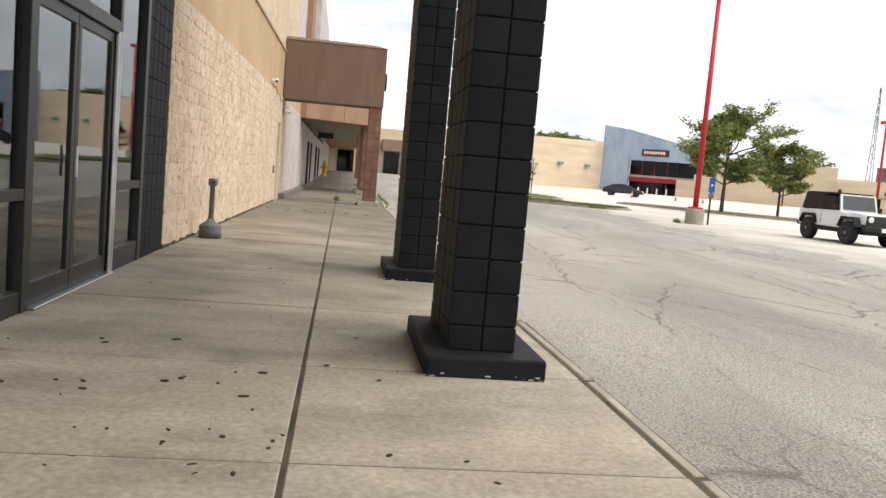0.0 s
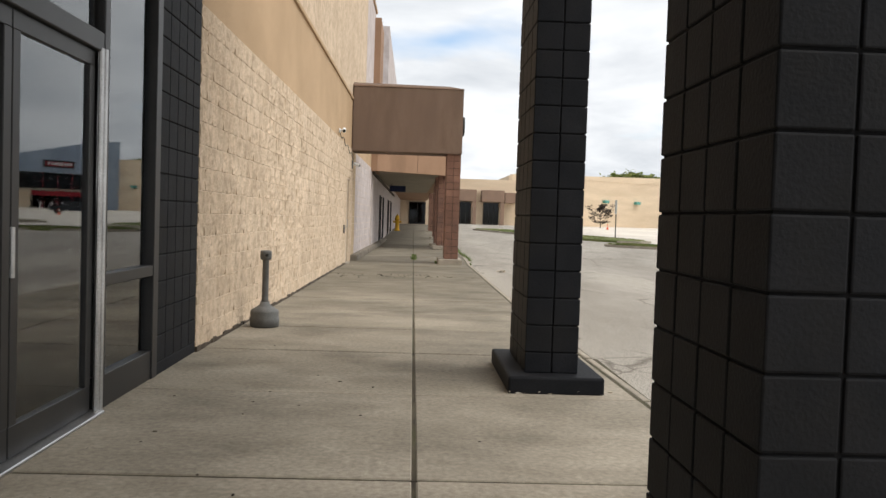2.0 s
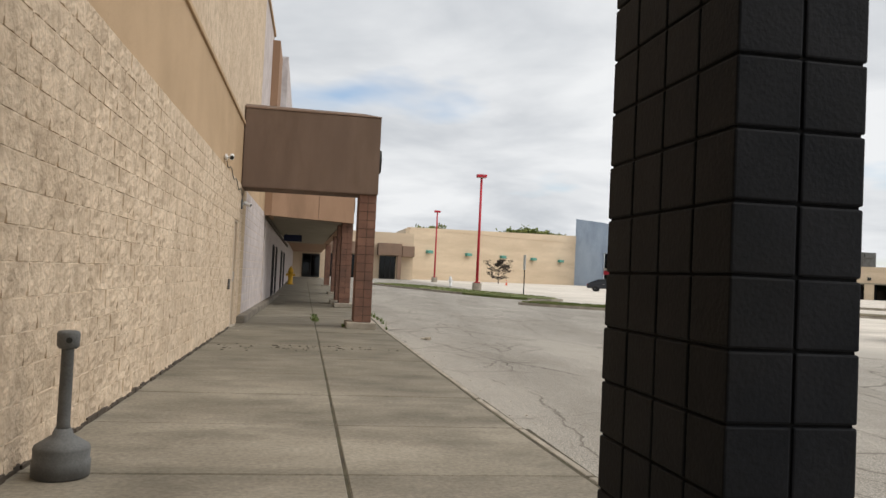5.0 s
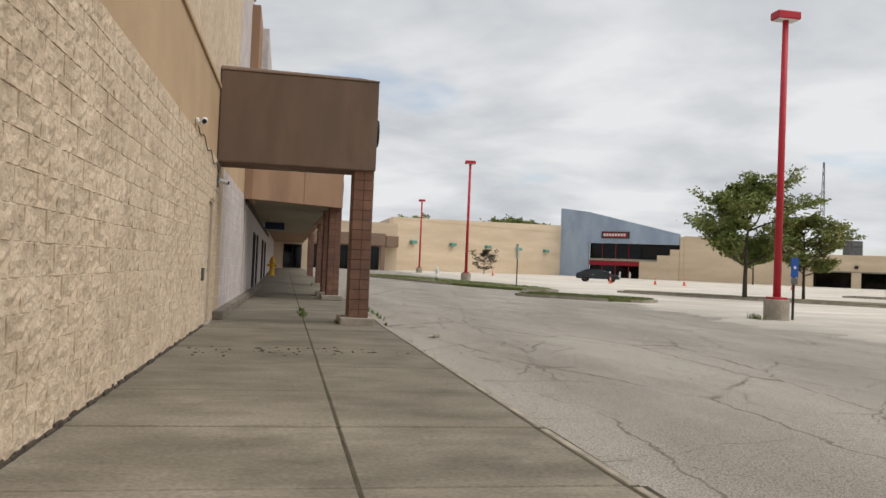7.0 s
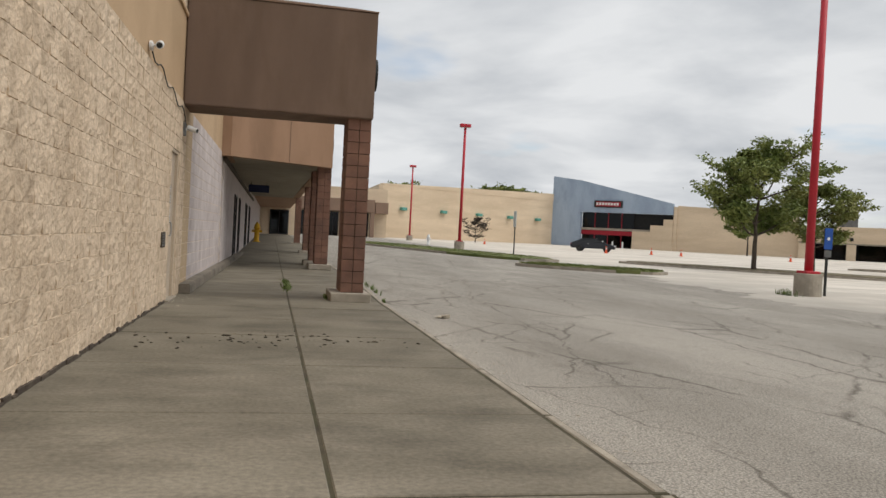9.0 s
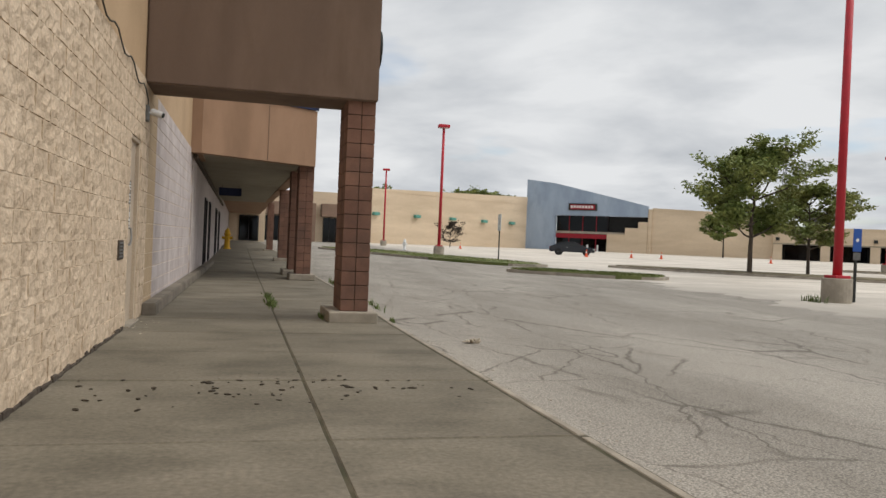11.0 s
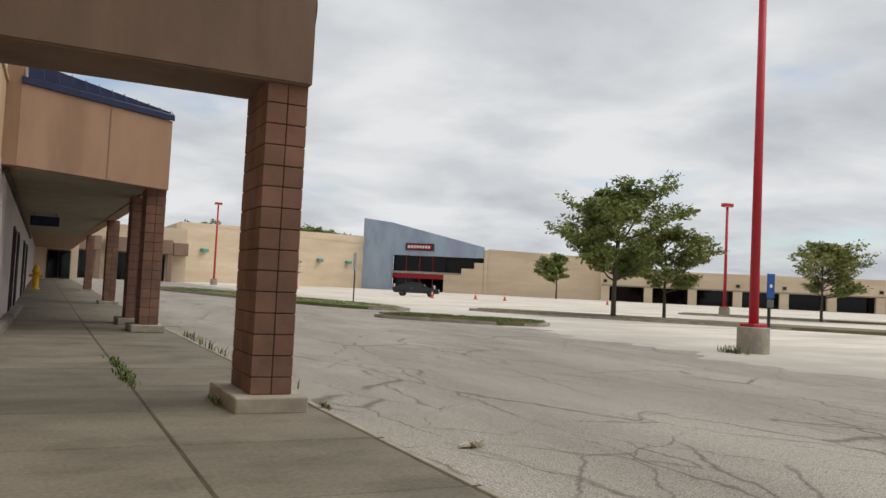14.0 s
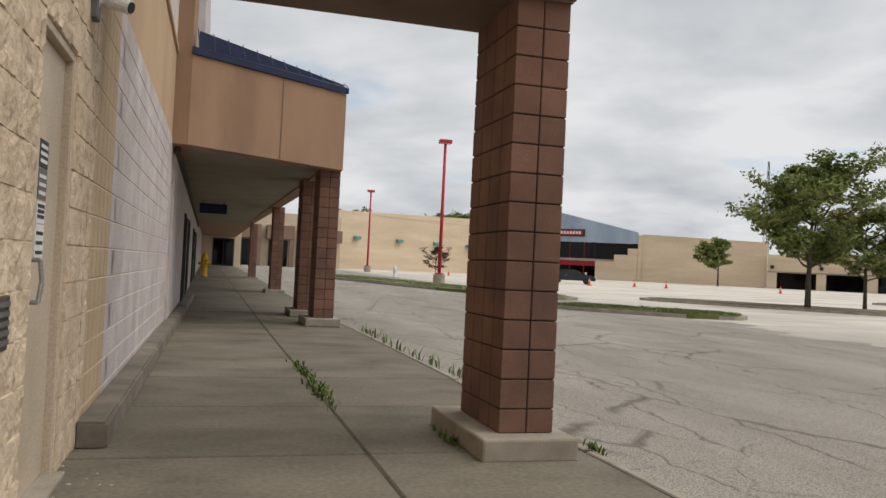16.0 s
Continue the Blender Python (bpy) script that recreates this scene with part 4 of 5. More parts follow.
part("sign_shape", wall_strip(B(), BL, BR, 0.36, 0.56, 8.3, 9.15, 9.15, 0.06, 0.78), M_REDF, sg)
for k in range(8):
    part("sign_letter", wall_strip(B(), BL, BR, 0.365 + k * 0.0235, 0.38 + k * 0.0235, 8.5, 8.98, 8.98, 0.06, 0.83), M_WHITE, sg)
for s in (0.30, 0.38, 0.46, 0.54, 0.62):
    p = along(BL, BR, s, 3.0)
    bo = thing("bollard", pose(p.x, p.y, ground_z(p.x, p.y)), "slim pale bollard before the store entrance", "bollard", "entrance bollards")
    part("post", tube(B(), (0, 0, 0), (0, 0, 1.1), 0.14, 0.14, 10), M_WHITE, bo)
    part("cap", lathe(B(), [(0.14, 1.1), (0.1, 1.17), (0.03, 1.19)], 10), M_WHITE, bo)
rt = thing("rooftop_unit", pose(92, 131, 7.55), "grey rooftop air handling unit behind the parapet", "air handler")
part("cabinet", box(B(), -1.3, 1.3, -0.8, 0.8, -1.5, 1.1, 0.05), M_GREY, rt)
part("hood", box(B(), -0.9, 0.9, -0.95, -0.8, 0.2, 0.9), M_GREY, rt)

strip = thing("strip_shops", pose(0, 0, 0), "low tan strip of vacant shops with dark glazing", "building")
part("parapet", wall_strip(B(), BR, SE, 0.186, 1.3, 3.5, 6.1, 6.1, 0.6, 1.0), M_FARTAN, strip)
part("soffit", wall_strip(B(), BR, SE, 0.186, 1.3, 3.3, 3.498, 3.498, 3.4, 1.0), M_SOFFIT, strip)
# near-black wall carries the shade under the strip's soffit
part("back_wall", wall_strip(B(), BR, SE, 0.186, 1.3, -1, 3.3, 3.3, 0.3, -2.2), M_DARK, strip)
k = 0
s = 0.186
while s < 1.29:
    part("pier", wall_strip(B(), BR, SE, s, s + 0.013, -1, 3.3, 3.3, 1.0, 0.95), M_FARTAN, strip)
    part("window", wall_strip(B(), BR, SE, s + 0.016, s + 0.062, -1, 3.2, 3.2, 0.06, -2.0), M_GLASSF, strip)
    part("wall_light", wall_strip(B(), BR, SE, s + 0.004, s + 0.009, 3.9, 4.4, 4.4, 0.3, 1.25), M_POST, strip)
    s += 0.066

# the wing between the arcade's end and the anchor store
wing = thing("mall_wing", pose(0, 0, 0), "low tan mall wing with brown canopies over dark doors", "building")
part("wall", box(B(), 1.5, 15.6, 131, 132, -0.5, 7.6), M_FARTAN, wing)
for x in (3.2, 7.4, 11.7):
    part("canopy", box(B(), x - 1.6, x + 1.9, 129.0, 130.99, 4.1, 5.9, 0.04), M_FARBROWN, wing, "brown stucco canopy")
    part("door", box(B(), x - 1.2, x + 1.2, 130.9, 130.98, 0.3, 4.0), M_GLASSF, wing)
    part("pier", box(B(), x + 1.3, x + 1.9, 129.1, 129.8, 0, 4.1), M_FARBROWN, wing)
    for a in (-1.2, -0.4, 0.4, 1.15):
        part("mullion", box(B(), x + a, x + a + 0.08, 130.82, 130.9, 0.3, 4.0), M_FRAME, wing)

part("canopy", box(B(), 13.7, 15.55, 129.2, 130.99, 4.0, 5.6, 0.04), M_FARBROWN, wing, "brown stucco canopy")
part("shutter", box(B(), 13.8, 15.4, 130.9, 130.98, 0.3, 4.0), M_FARTAN, wing, "blank tan panel")

# ---- lot furniture ----
def lamp_pole(x, y, h, label):
    z = ground_z(x, y)
    ob = thing("lamp_pole", pose(x, y, z), label, "lamp pole", "red lot lamps")
    part("footing", lathe(B(), [(0.40, -0.1), (0.40, 0.66), (0.385, 0.68)], 24), M_KERB, ob, "round concrete footing")
    part("base_plate", box(B(), -0.24, 0.24, -0.24, 0.24, 0.68, 0.76, 0.01), M_RED, ob)
    part("pole", tube(B(), (0, 0, 0.7), (0, 0, h), 0.125, 0.095, 14), M_RED, ob, smooth=True)
    part("head", box(B(), -0.42, 0.42, -0.24, 0.24, h, h + 0.26, 0.03), M_RED, ob)
    part("lens", box(B(), -0.36, 0.36, -0.2, 0.2, h - 0.02, h), M_WHITE, ob)
    return ob


for x, y, h in ((15.15, 35.6, 9.9), (13.8, 76.0, 9.6), (16.9, 118, 9.5), (45, 66, 8.3)):
    lamp_pole(x, y, h, "red steel parking-lot lamp pole on a concrete footing")


def park_sign(x, y, h=1.95):
    z = ground_z(x, y)
    ob = thing("parking_sign", pose(x, y, z), "blue accessible-parking sign on a dark post", "sign")
    part("post", box(B(), -0.03, 0.03, -0.03, 0.03, -0.1, h), M_POST, ob)
    pl = part("plate", box(B(), -0.14, 0.14, -0.045, -0.032, h - 0.62, h + 0.02, 0.004), M_SIGNBLUE, ob)
    part("symbol", tube(B(), (0, -0.046, h - 0.3), (0, -0.05, h - 0.3), 0.05, 0.05, 16), M_WHITE, pl)
    part("plate", box(B(), -0.12, 0.12, -0.045, -0.032, h - 0.86, h - 0.65, 0.004), M_GREY, ob, "small grey plate")


park_sign(15.85, 35.75, 2.05)
pz = thing("sign_post", pose(14.3, 63, ground_z(14.3, 63)), "narrow sign seen edge-on upon a dark post", "sign")
part("post", tube(B(), (0, 0, -0.1), (0, 0, 2.9), 0.04, 0.04, 8), M_POST, pz)
part("plate", box(B(), -0.03, -0.015, -0.3, 0.3, 1.9, 2.9), M_WHITE, pz)
for x, y in ((33, 92), (40, 96), (43, 95), (55, 93), (27, 118)):
    co = thing("traffic_cone", pose(x, y, ground_z(x, y) + 0.012), "orange traffic cone on the pale lot", "cone", "traffic cones")
    part("base", box(B(), -0.19, 0.19, -0.19, 0.19, 0, 0.04), M_ORANGE, co)
    part("cone", tube(B(), (0, 0, 0.04), (0, 0, 0.75), 0.14, 0.03, 12), M_ORANGE, co)
    part("band", tube(B(), (0, 0, 0.42), (0, 0, 0.55), 0.085, 0.068, 12), M_WHITE, co)


def island(name, pts, mt, label, h=0.13):
    ctr = (sum(p[0] for p in pts) / len(pts), sum(p[1] for p in pts) / len(pts))
    z = [ground_z(*p) for p in pts]
    ob = thing(name, pose(0, 0, 0), label, "traffic island", kind="structure")
    part("kerb", prism(B(), pts, [v - 0.1 for v in z], [v + h for v in z]), M_KERB, ob)
    inn = [(ctr[0] + (x - ctr[0]) * 0.97 + (0.12 if x < ctr[0] else -0.12), ctr[1] + (y - ctr[1]) * 0.985) for x, y in pts]
    part("planting", prism(B(), inn, [v for v in z], [v + h + 0.03 for v in z]), mt, ob)
    return ob


def blob(cx, cy, a, b, turn, n=22):
    c, s = math.cos(radians(turn)), math.sin(radians(turn))
    out = []
    for i in range(n):
        t = 2 * math.pi * i / n
        u, v = a * math.copysign(abs(math.cos(t)) ** 0.6, math.cos(t)), b * math.copysign(abs(math.sin(t)) ** 0.6, math.sin(t))
        out.append((cx + c * u - s * v, cy + s * u + c * v))
    return out


islands = [("grass_island", blob(13.4, 48.3, 3.4, 1.5, -40), M_GRASS, "mown grass island with a concrete kerb"),
           ("grass_verge", blob(10.6, 72, 15.5, 2.4, 104), M_GRASS, "long grass verge with a concrete kerb"),
           ("planting_strip", blob(31.0, 50.5, 15, 2.2, -47), M_SOIL, "dry planting strip with a concrete kerb"),
           ("planting_strip", blob(49, 62, 9, 1.8, -40), M_SOIL, "dry planting strip with a concrete kerb")]
for a in islands:
    island(*a)
for _, pts, mt, _ in islands:
    if mt is not M_GRASS:
        continue
    rnd = random.Random(5)
    xs, ys = [p[0] for p in pts], [p[1] for p in pts]
    cx, cy = sum(xs) / len(xs), sum(ys) / len(ys)
    vs, fs = [], []
    for _ in range(5200):
        i = rnd.randrange(len(pts)); u = math.sqrt(rnd.random()) * 0.95
        j = (i + 1) % len(pts); w = rnd.random()
        px = cx + (pts[i][0] * w + pts[j][0] * (1 - w) - cx) * u
        py = cy + (pts[i][1] * w + pts[j][1] * (1 - w) - cy) * u
        z = ground_z(px, py) + 0.15
        a = rnd.uniform(0, 6.3); h = rnd.uniform(0.02, 0.085); k = 0.03
        o = len(vs)
        vs += [(px - k * math.cos(a), py - k * math.sin(a), z), (px + k * math.cos(a), py + k * math.sin(a), z), (px + rnd.uniform(-0.06, 0.06), py + rnd.uniform(-0.06, 0.06), z + h)]
        fs.append((o, o + 1, o + 2))
    me = bpy.data.meshes.new("grass"); me.from_pydata(vs, [], fs); me.materials.append(M_GRASS)
    tagged(new("grass", me), "short uneven green grass on the island", "grass", kind="stuff")


# ---- trees ----
def tree(x, y, h, spread, seed, leaf, label, trunk_h=0.28, leaves=9000, size=0.17, zoff=0.0, bare=False):
    rnd = random.Random(seed)
    ob = thing("tree", pose(x, y, ground_z(x, y) + zoff), label, "tree")
    wv, wf, tips = [], [], []

    def stick(p, q, r0, r1, n):
        e = (q - p).orthogonal().normalized()
        g = (q - p).normalized().cross(e)
        o = len(wv)
        for c, r in ((p, r0), (q, r1)):
            wv.extend(tuple(c + (e * math.cos(2 * math.pi * i / n) + g * math.sin(2 * math.pi * i / n)) * r) for i in range(n))
        wf.extend((o + i, o + (i + 1) % n, o + n + (i + 1) % n, o + n + i) for i in range(n))

    def limb(p, d, length, r, depth):
        """A limb that bends up and out, with side twigs."""
        n = 4 if depth < 2 else 2
        for k in range(n):
            d = (d + Vector((rnd.uniform(-0.25, 0.25), rnd.uniform(-0.25, 0.25), rnd.uniform(-0.12, 0.22)))).normalized()
            q = p + d * length / n
            if depth < 2:
                stick(p, q, r * (1 - 0.8 * k / n), r * (1 - 0.8 * (k + 1) / n), 6 if depth == 0 else 4)
            if depth >= 1 or k >= 1:
                tips.append((q, depth + 1))
            if depth < 2 and (k >= 1 or depth):
                for _ in range(3 if depth == 0 else 2):
                    a = rnd.uniform(0, 2 * math.pi)
                    sd = Vector((math.cos(a), math.sin(a), rnd.uniform(-0.25, 0.45)))
                    limb(q, (d * 0.7 + sd * 0.8).normalized(), length * rnd.uniform(0.30, 0.46), r * 0.45, depth + 1)
            p = q

    low, r0 = trunk_h * h, h * 0.020
    p, d = Vector((0, 0, -0.1)), Vector((0, 0, 1))
    steps = 9
    for k in range(steps):
        q = Vector((rnd.uniform(-0.04, 0.04) * k * 0.3, rnd.uniform(-0.04, 0.04) * k * 0.3, low * min(1, (k + 1) / 3) + max(0, k - 2) * (h * 0.88 - low) / (steps - 3)))
        stick(p, q, r0 * (1 - 0.85 * k / steps), r0 * (1 - 0.85 * (k + 1) / steps), 9)
        if k >= 2:
            f = (k - 2) / (steps - 3)
            reach = h * 0.46 * spread * (0.75 + 0.5 * f if f < 0.35 else 1.05 - 0.85 * (f - 0.35) / 0.65)
            for _ in range(3 if k < steps - 1 else 4):
                a = rnd.uniform(0, 2 * math.pi)
                limb(q, Vector((math.cos(a), math.sin(a), 0.25 + 0.65 * f)).normalized(), reach * rnd.uniform(0.65, 1.12), r0 * 0.42, 0)
        p = q
    top = max(p.z for p, _ in tips)
    f = h / top
    me = bpy.data.meshes.new("trunk"); me.from_pydata([(x_, y_, z_ * f) for x_, y_, z_ in wv], [], wf); me.materials.append(M_BARK)
    part("trunk", me, M_BARK, ob, "dark bark trunk and limbs")
    if bare:
        leaves = leaves // 8
    vs, fs = [], []
    outer = [t for t in tips if t[1] >= 2] or tips
    clumps = [(Vector((p.x, p.y, p.z * f)), rnd.uniform(0.5, 1.0)) for p, _ in outer]
    for _ in range(leaves):
        c, s = rnd.choice(clumps)
        o3 = Vector((rnd.gauss(0, 0.26), rnd.gauss(0, 0.26), rnd.gauss(0, 0.085))) * (h / 7.5) * s
        p = c + o3
        if p.z < h * 0.20:
            continue
        a = Vector((rnd.gauss(0, 1), rnd.gauss(0, 1), rnd.gauss(0, 0.55))).normalized()
        b = a.cross(Vector((rnd.gauss(0, 1), rnd.gauss(0, 1), rnd.gauss(0, 1)))).normalized()
        k = size * rnd.uniform(0.55, 1.25)
        o = len(vs)
        vs += [tuple(p - a * k), tuple(p + b * k * 0.45), tuple(p + a * k), tuple(p - b * k * 0.45)]
        fs.append((o, o + 1, o + 2, o + 3))
    me = bpy.data.meshes.new("crown"); me.from_pydata(vs, [], fs); me.materials.append(leaf)
    c = new("crown", me); c.parent = ob
    tagged(c, "uneven crown of small leaves")
    return ob


tree(25.7, 54.7, 7.4, 1.06, 3, M_LEAF, "broad green locust tree on the planting strip", leaves=26000, size=0.125, zoff=0.15)
tree(31.0, 56.8, 5.4, 1.12, 8, M_LEAFY, "smaller yellow-green tree beside the big locust", leaves=15000, size=0.12, zoff=0.1)
tree(72, 128, 7.2, 0.9, 12, M_LEAF, "small round dark green tree before the tan wall", 0.33, 5000, 0.3)
tree(47.5, 59.5, 5.5, 1.2, 15, M_LEAFY, "yellow-green locust tree on a planting strip", leaves=15000, size=0.12, zoff=0.15)
tree(29, 131, 4.0, 1.35, 17, M_BARK, "thin nearly bare ornamental tree by the tan wall", 0.16, 12000, 0.16, bare=True)
for i, (x, y, h) in enumerate(((44, 176, 11.4), (48.5, 176, 12.0), (25.5, 176, 11.3))):
    tree(x, y, h, 1.1, 30 + i, M_LEAF, "distant dark tree behind the store roof", 0.3, 5000, 0.42)


# ---- vehicles ----
def wheel(parent, x, y, r, w, side):
    t = part("wheel", lathe(B(), [(r * 0.6, -w / 2), (r * 0.93, -w / 2), (r, -w / 2 + 0.03), (r, w / 2 - 0.03), (r * 0.93, w / 2), (r * 0.6, w / 2)], 28), M_TYRE, parent)
    t.matrix_local = Matrix.Translation((x, y, r)) @ pose(0, 0, 0, 0, 90, 0)
    rim = part("rim", lathe(B(), [(r * 0.58, 0), (r * 0.58, w / 2 + 0.005), (r * 0.45, w / 2 - 0.02), (r * 0.18, w / 2 + 0.0), (r * 0.1, w / 2 + 0.02)], 20), M_GREY, t)
    rim.matrix_local = pose(0, 0, 0, 0, 0 if side > 0 else 180, 0)
    return t


def hull(profile, x0, x1, inset_top=0.0, zsplit=99, bev=0.03):
    """A side profile in (y, z), drawn out across x; above zsplit the sides lean in."""
    bm = B()
    lo = [bm.verts.new((x0 + (inset_top if z > zsplit else 0), y, z)) for y, z in profile]
    hi = [bm.verts.new((x1 - (inset_top if z > zsplit else 0), y, z)) for y, z in profile]
    n = len(profile)
    bm.faces.new(lo); bm.faces.new(hi[::-1])
    for i in range(n):
        bm.faces.new((lo[i], hi[i], hi[(i + 1) % n], lo[(i + 1) % n]))
    bmesh.ops.recalc_face_normals(bm, faces=bm.faces)
    bmesh.ops.bevel(bm, geom=list(bm.edges), offset=bev, segments=2, affect="EDGES")
    return bm


def jeep(m):
    """Nose to -y."""
    ob = thing("offroad_car", m, "white two-door off-road car with a black soft top", "car")
    part("body", hull([(-1.0, 0.55), (1.95, 0.55), (1.95, 1.12), (-0.55, 1.16), (-0.62, 1.12), (-1.0, 1.1)], -0.78, 0.78), M_WHITECAR, ob)
    part("hood", hull([(-1.92, 0.72), (-0.63, 0.72), (-0.63, 1.15), (-1.88, 1.06)], -0.62, 0.62, 0.08, 1.0, 0.04), M_WHITECAR, ob)
    part("grille", box(B(), -0.60, 0.60, -1.96, -1.90, 0.66, 1.05, 0.02), M_POST, ob, "dark slotted grille")
    for sx in (-0.46, 0.46):
        h = part("headlight", tube(B(), (sx, -1.98, 0.92), (sx, -1.95, 0.92), 0.1, 0.1, 16), M_WHITE, ob)
    part("front_bumper", box(B(), -0.80, 0.80, -2.15, -1.97, 0.50, 0.68, 0.03), M_TYRE, ob, "black bumper")
    part("rear_bumper", box(B(), -0.75, 0.75, 1.95, 2.08, 0.50, 0.66, 0.03), M_TYRE, ob)
    part("number_plate", box(B(), -0.16, 0.16, -2.165, -2.152, 0.52, 0.66), M_WHITE, ob)
    part("windscreen_frame", hull([(-0.60, 1.15), (-0.52, 1.15), (-0.36, 1.74), (-0.44, 1.74)], -0.72, 0.72, 0.04, 1.5, 0.01), M_WHITECAR, ob)
    part("windscreen", hull([(-0.608, 1.2), (-0.60, 1.2), (-0.45, 1.7), (-0.458, 1.7)], -0.64, 0.64, 0.03, 1.5, 0.002), M_GLASSD, ob)
    part("soft_top", hull([(-0.40, 1.70), (0.45, 1.72), (0.45, 1.14), (0.6, 1.14), (1.9, 1.14), (1.78, 1.80), (-0.36, 1.80)], -0.72, 0.72, 0.07, 1.5, 0.03), M_TOPCLOTH, ob, "black cloth top")
    for sx in (-0.765, 0.765):
        part("side_window", box(B(), sx - 0.006, sx + 0.006, -0.45, 0.42, 1.16, 1.66), M_GLASSD, ob)
        part("door_line", box(B(), sx + math.copysign(0.012, sx), sx + math.copysign(0.02, sx), 0.44, 0.452, 0.62, 1.12), M_POST, ob)
        part("mirror", box(B(), sx + math.copysign(0.02, sx), sx + math.copysign(0.2, sx), -0.5, -0.42, 1.16, 1.34, 0.02), M_TYRE, ob)
        part("sill_step", tube(B(), (sx, -0.7, 0.46), (sx, 0.75, 0.46), 0.05, 0.05, 8), M_TYRE, ob)
        for y in (-1.25, 1.17):
            part("wheel_arch", hull([(y - 0.52, 0.62), (y - 0.42, 0.62), (y - 0.3, 0.88), (y + 0.3, 0.88), (y + 0.44, 0.60), (y + 0.54, 0.60), (y + 0.36, 0.97), (y - 0.36, 0.97)], sx - 0.12 if sx > 0 else sx - 0.14, sx + 0.14 if sx > 0 else sx + 0.12, 0, 99, 0.01), M_TYRE, ob, "black wheel arch flare")
            wheel(ob, sx + math.copysign(0.0, sx), y, 0.41, 0.27, sx)
    part("chassis", box(B(), -0.6, 0.6, -1.9, 1.9, 0.38, 0.56), M_TYRE, ob)
    part("spare_wheel", tube(B(), (0, 2.0, 1.0), (0, 2.24, 1.0), 0.4, 0.4, 24), M_TYRE, ob)
    return ob


jeep(pose(18.3, 29.6, ground_z(18.3, 29.6) + 0.012))


def saloon(m):
    ob = thing("saloon_car", m, "black four-door saloon car on the pale lot", "car")
    part("body", hull([(-2.4, 0.35), (2.4, 0.35), (2.42, 0.75), (2.3, 0.98), (1.55, 1.03), (-1.0, 0.98), (-2.2, 0.84), (-2.42, 0.65)], -0.9, 0.9, 0.06, 0.8, 0.06), M_DARKCAR, ob)
    part("cabin", hull([(-1.45, 0.94), (2.2, 0.97), (1.35, 1.36), (0.45, 1.47), (-0.25, 1.44)], -0.8, 0.8, 0.14, 1.2, 0.05), M_CARGLASS, ob, "dark tinted glass")
    part("roof", hull([(-0.3, 1.425), (0.45, 1.455), (1.35, 1.35), (1.35, 1.38), (0.45, 1.49), (-0.3, 1.46)], -0.62, 0.62, 0, 99, 0.005), M_DARKCAR, ob)
    for sx in (-0.82, 0.82):
        for y in (-1.5, 1.45):
            wheel(ob, sx, y, 0.34, 0.22, sx)
        part("headlight", box(B(), sx - 0.18 if sx > 0 else sx, sx if sx > 0 else sx + 0.18, -2.40, -2.30, 0.66, 0.78, 0.01), M_WHITE, ob)
        part("tail_light", box(B(), sx - 0.18 if sx > 0 else sx, sx if sx > 0 else sx + 0.18, 2.36, 2.44, 0.72, 0.86, 0.01), M_REDF, ob)
        part("door_handle", box(B(), sx + math.copysign(0.06, sx), sx + math.copysign(0.09, sx), 0.4, 0.6, 0.82, 0.85), M_ALU, ob)
    return ob


CARX, CARY = 34.3, 98.6
saloon(pose(CARX, CARY, ground_z(CARX, CARY) + 0.012, 0, 0, 62))

# lattice mast on the skyline
mast = thing("radio_mast", pose(140, 205, 0), "thin grey lattice radio mast on the skyline", "mast")
for k in range(3):
    a = 2 * math.pi * k / 3
    part("leg", tube(B(), (1.2 * math.cos(a), 1.2 * math.sin(a), 0), (0.2 * math.cos(a), 0.2 * math.sin(a), 34), 0.09, 0.07, 6), M_GREY, mast)
for i in range(14):
    r0, r1 = 1.2 - i / 14 * 1.0, 1.2 - (i + 1) / 14 * 1.0
    for k in range(3):
        a, b = 2 * math.pi * k / 3, 2 * math.pi * (k + 1) / 3
        part("brace", tube(B(), (r0 * math.cos(a), r0 * math.sin(a), i * 34 / 14), (r1 * math.cos(b), r1 * math.sin(b), (i + 1) * 34 / 14), 0.05, 0.05, 5), M_GREY, mast)


# ---- small things ----
def crumbs(name, cx, cy, sx, sy, n, smin, smax, seed, label, mt, z=0.0):
    rnd = random.Random(seed)
    bm = B()
    for _ in range(n):
        s = rnd.uniform(smin, smax) * rnd.choice((1, 1, 0.6))
        x, y = cx + rnd.gauss(0, sx), cy + rnd.gauss(0, sy)
        bmesh.ops.create_icosphere(bm, subdivisions=1, radius=s, matrix=Matrix.Translation((x, y, z + s * 0.12)) @ pose(0, 0, 0, 0, 0, rnd.uniform(0, 360)) @ Matrix.Diagonal((rnd.uniform(0.8, 1.8), rnd.uniform(0.5, 0.9), 0.32, 1)))
    return solid(name, bm, mt, label, "debris", "stuff")


crumbs("dirt_crumbs", -0.45, 23.1, 0.75, 0.3, 70, 0.01, 0.032, 1, "scattered dark dirt crumbs on the sidewalk", M_DEBRIS)
crumbs("dirt_crumbs", -1.3, 22.8, 0.4, 0.25, 14, 0.015, 0.03, 2, "scattered dark dirt crumbs on the sidewalk", M_DEBRIS)
crumbs("gum_spots", -0.95, 5.7, 0.75, 1.0, 64, 0.013, 0.024, 3, "old dark gum spots and crumbs on the slabs", M_DEBRIS)
crumbs("gum_spots", -1.2, 10.2, 0.7, 1.1, 22, 0.010, 0.017, 4, "old dark gum spots and crumbs on the slabs", M_DEBRIS)
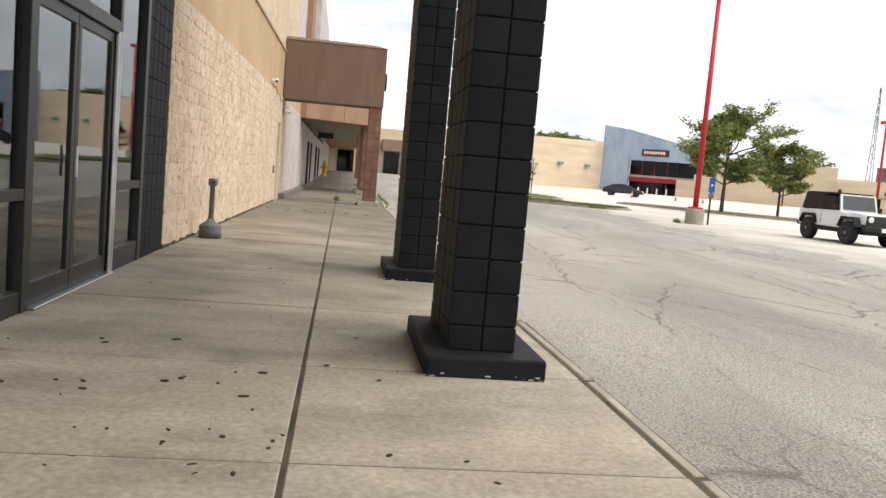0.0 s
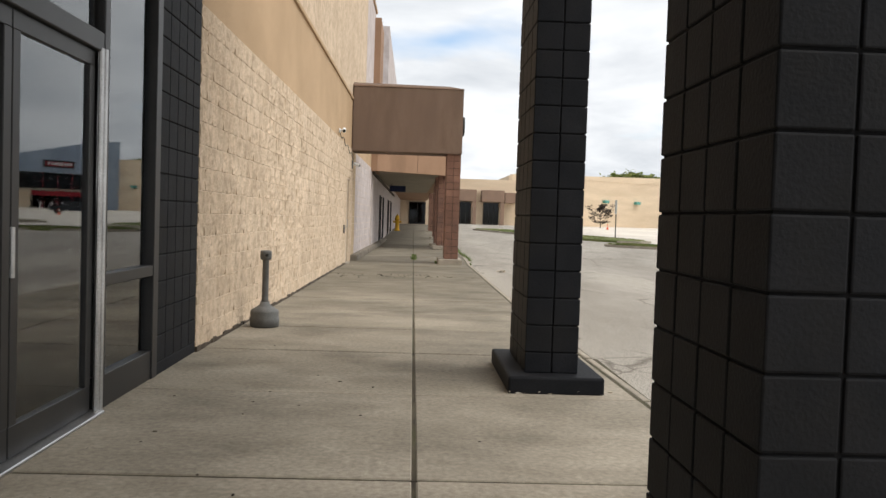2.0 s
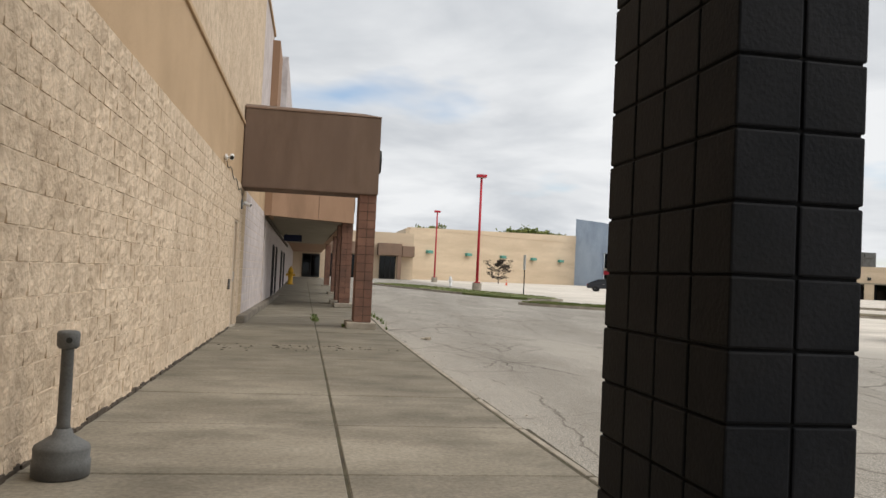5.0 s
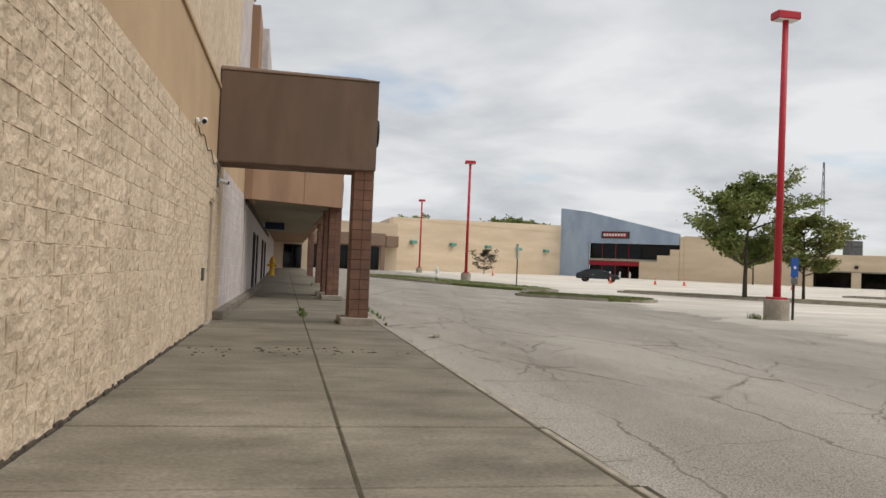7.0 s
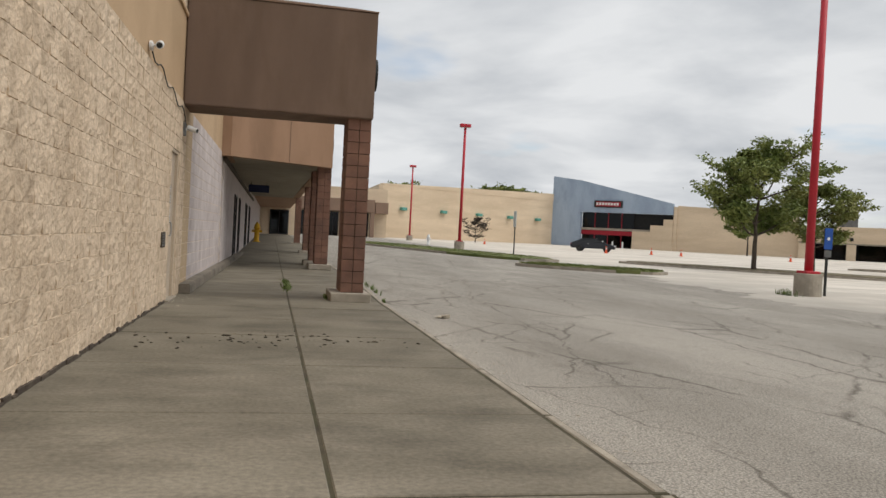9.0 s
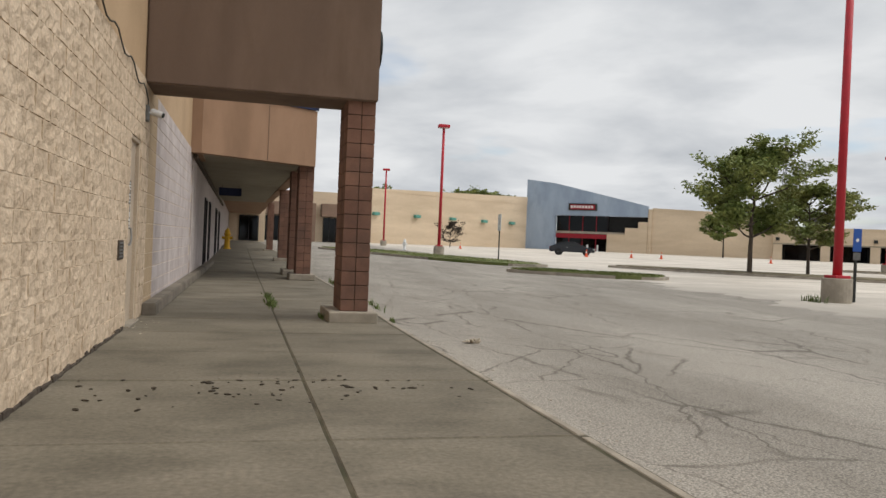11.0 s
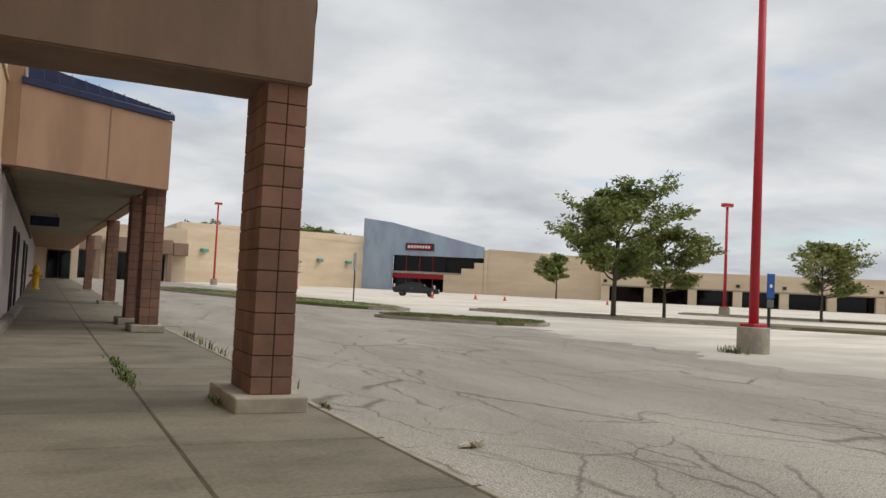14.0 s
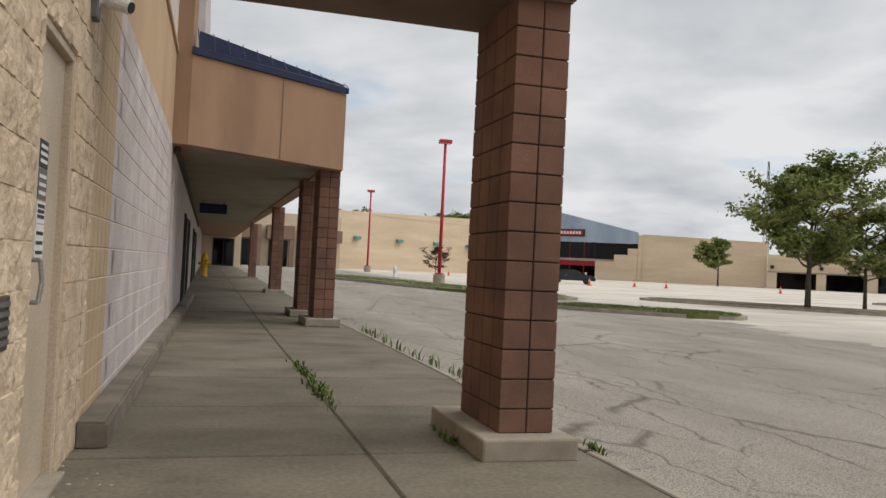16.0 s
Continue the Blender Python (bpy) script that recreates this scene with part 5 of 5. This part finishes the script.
crumbs("leaf_litter", -2.0, 27.6, 0.12, 0.6, 16, 0.008, 0.016, 6, "pale crumbs along the wall foot", M_PAPER)
crumbs("gravel", 1.55, 20, 0.10, 8, 160, 0.006, 0.016, 7, "loose gravel washed against the kerb", M_PAPER, ROAD + 0.02)

lit = B()
for k in range(5):
    bmesh.ops.create_icosphere(lit, subdivisions=2, radius=0.055, matrix=Matrix.Translation((2.0 + 0.035 * k, 26.45 + 0.04 * (k % 2), ROAD + 0.025 + 0)) @ pose(0, 0, 0, 20 * k, 13 * k, 40 * k) @ Matrix.Diagonal((1, 0.6, 0.3, 1)))
for v in lit.verts:
    v.co += Vector((random.uniform(-1, 1), random.uniform(-1, 1), random.uniform(-1, 1))) * 0.008
solid("litter", lit, M_PAPER, "crumpled pale litter lying on the asphalt", "litter", "")


def weed(x, y, n, h, spread, seed, label):
    rnd = random.Random(seed)
    vs, fs = [], []
    for _ in range(n):
        a = rnd.uniform(0, 6.28); px, py = x + rnd.gauss(0, spread * 0.09), y + rnd.gauss(0, spread)
        L, w = h * rnd.uniform(0.4, 1.1), 0.006 + 0.006 * rnd.random()
        dx, dy = math.cos(a), math.sin(a)
        o = len(vs)
        for f, ww in ((0, w), (0.5, w * 1.2), (1.0, 0.001)):
            lean = f * f * L * rnd.uniform(0.3, 0.6)
            cx, cy, cz = px + dx * lean, py + dy * lean, L * (f - 0.25 * f * f)
            vs += [(cx - dy * ww, cy + dx * ww, cz), (cx + dy * ww, cy - dx * ww, cz)]
        fs += [(o, o + 1, o + 3, o + 2), (o + 2, o + 3, o + 5, o + 4)]
    me = bpy.data.meshes.new("weed"); me.from_pydata(vs, [], fs); me.materials.append(M_WEED)
    return tagged(new("weed", me), label, "weed", kind="stuff")


weed(-0.25, 31.0, 150, 0.11, 0.42, 1, "green weed tuft growing from the sidewalk joint")
weed(-0.25, 32.4, 70, 0.10, 0.4, 2, "green weed tuft growing from the sidewalk joint")
weed(0.38, 28.6, 30, 0.10, 0.12, 3, "small weed at the plinth's foot")
weed(1.38, 28.25, 30, 0.10, 0.08, 4, "small weed in the kerb joint")
for i in range(9):
    weed(1.50 + 0.03 * math.sin(i), 30.2 + i * 0.95, 12, 0.22, 0.22, 10 + i, "dry weed standing along the kerb")
weed(14.4, 35.5, 60, 0.3, 0.3, 40, "weeds at the foot of the lamp footing")
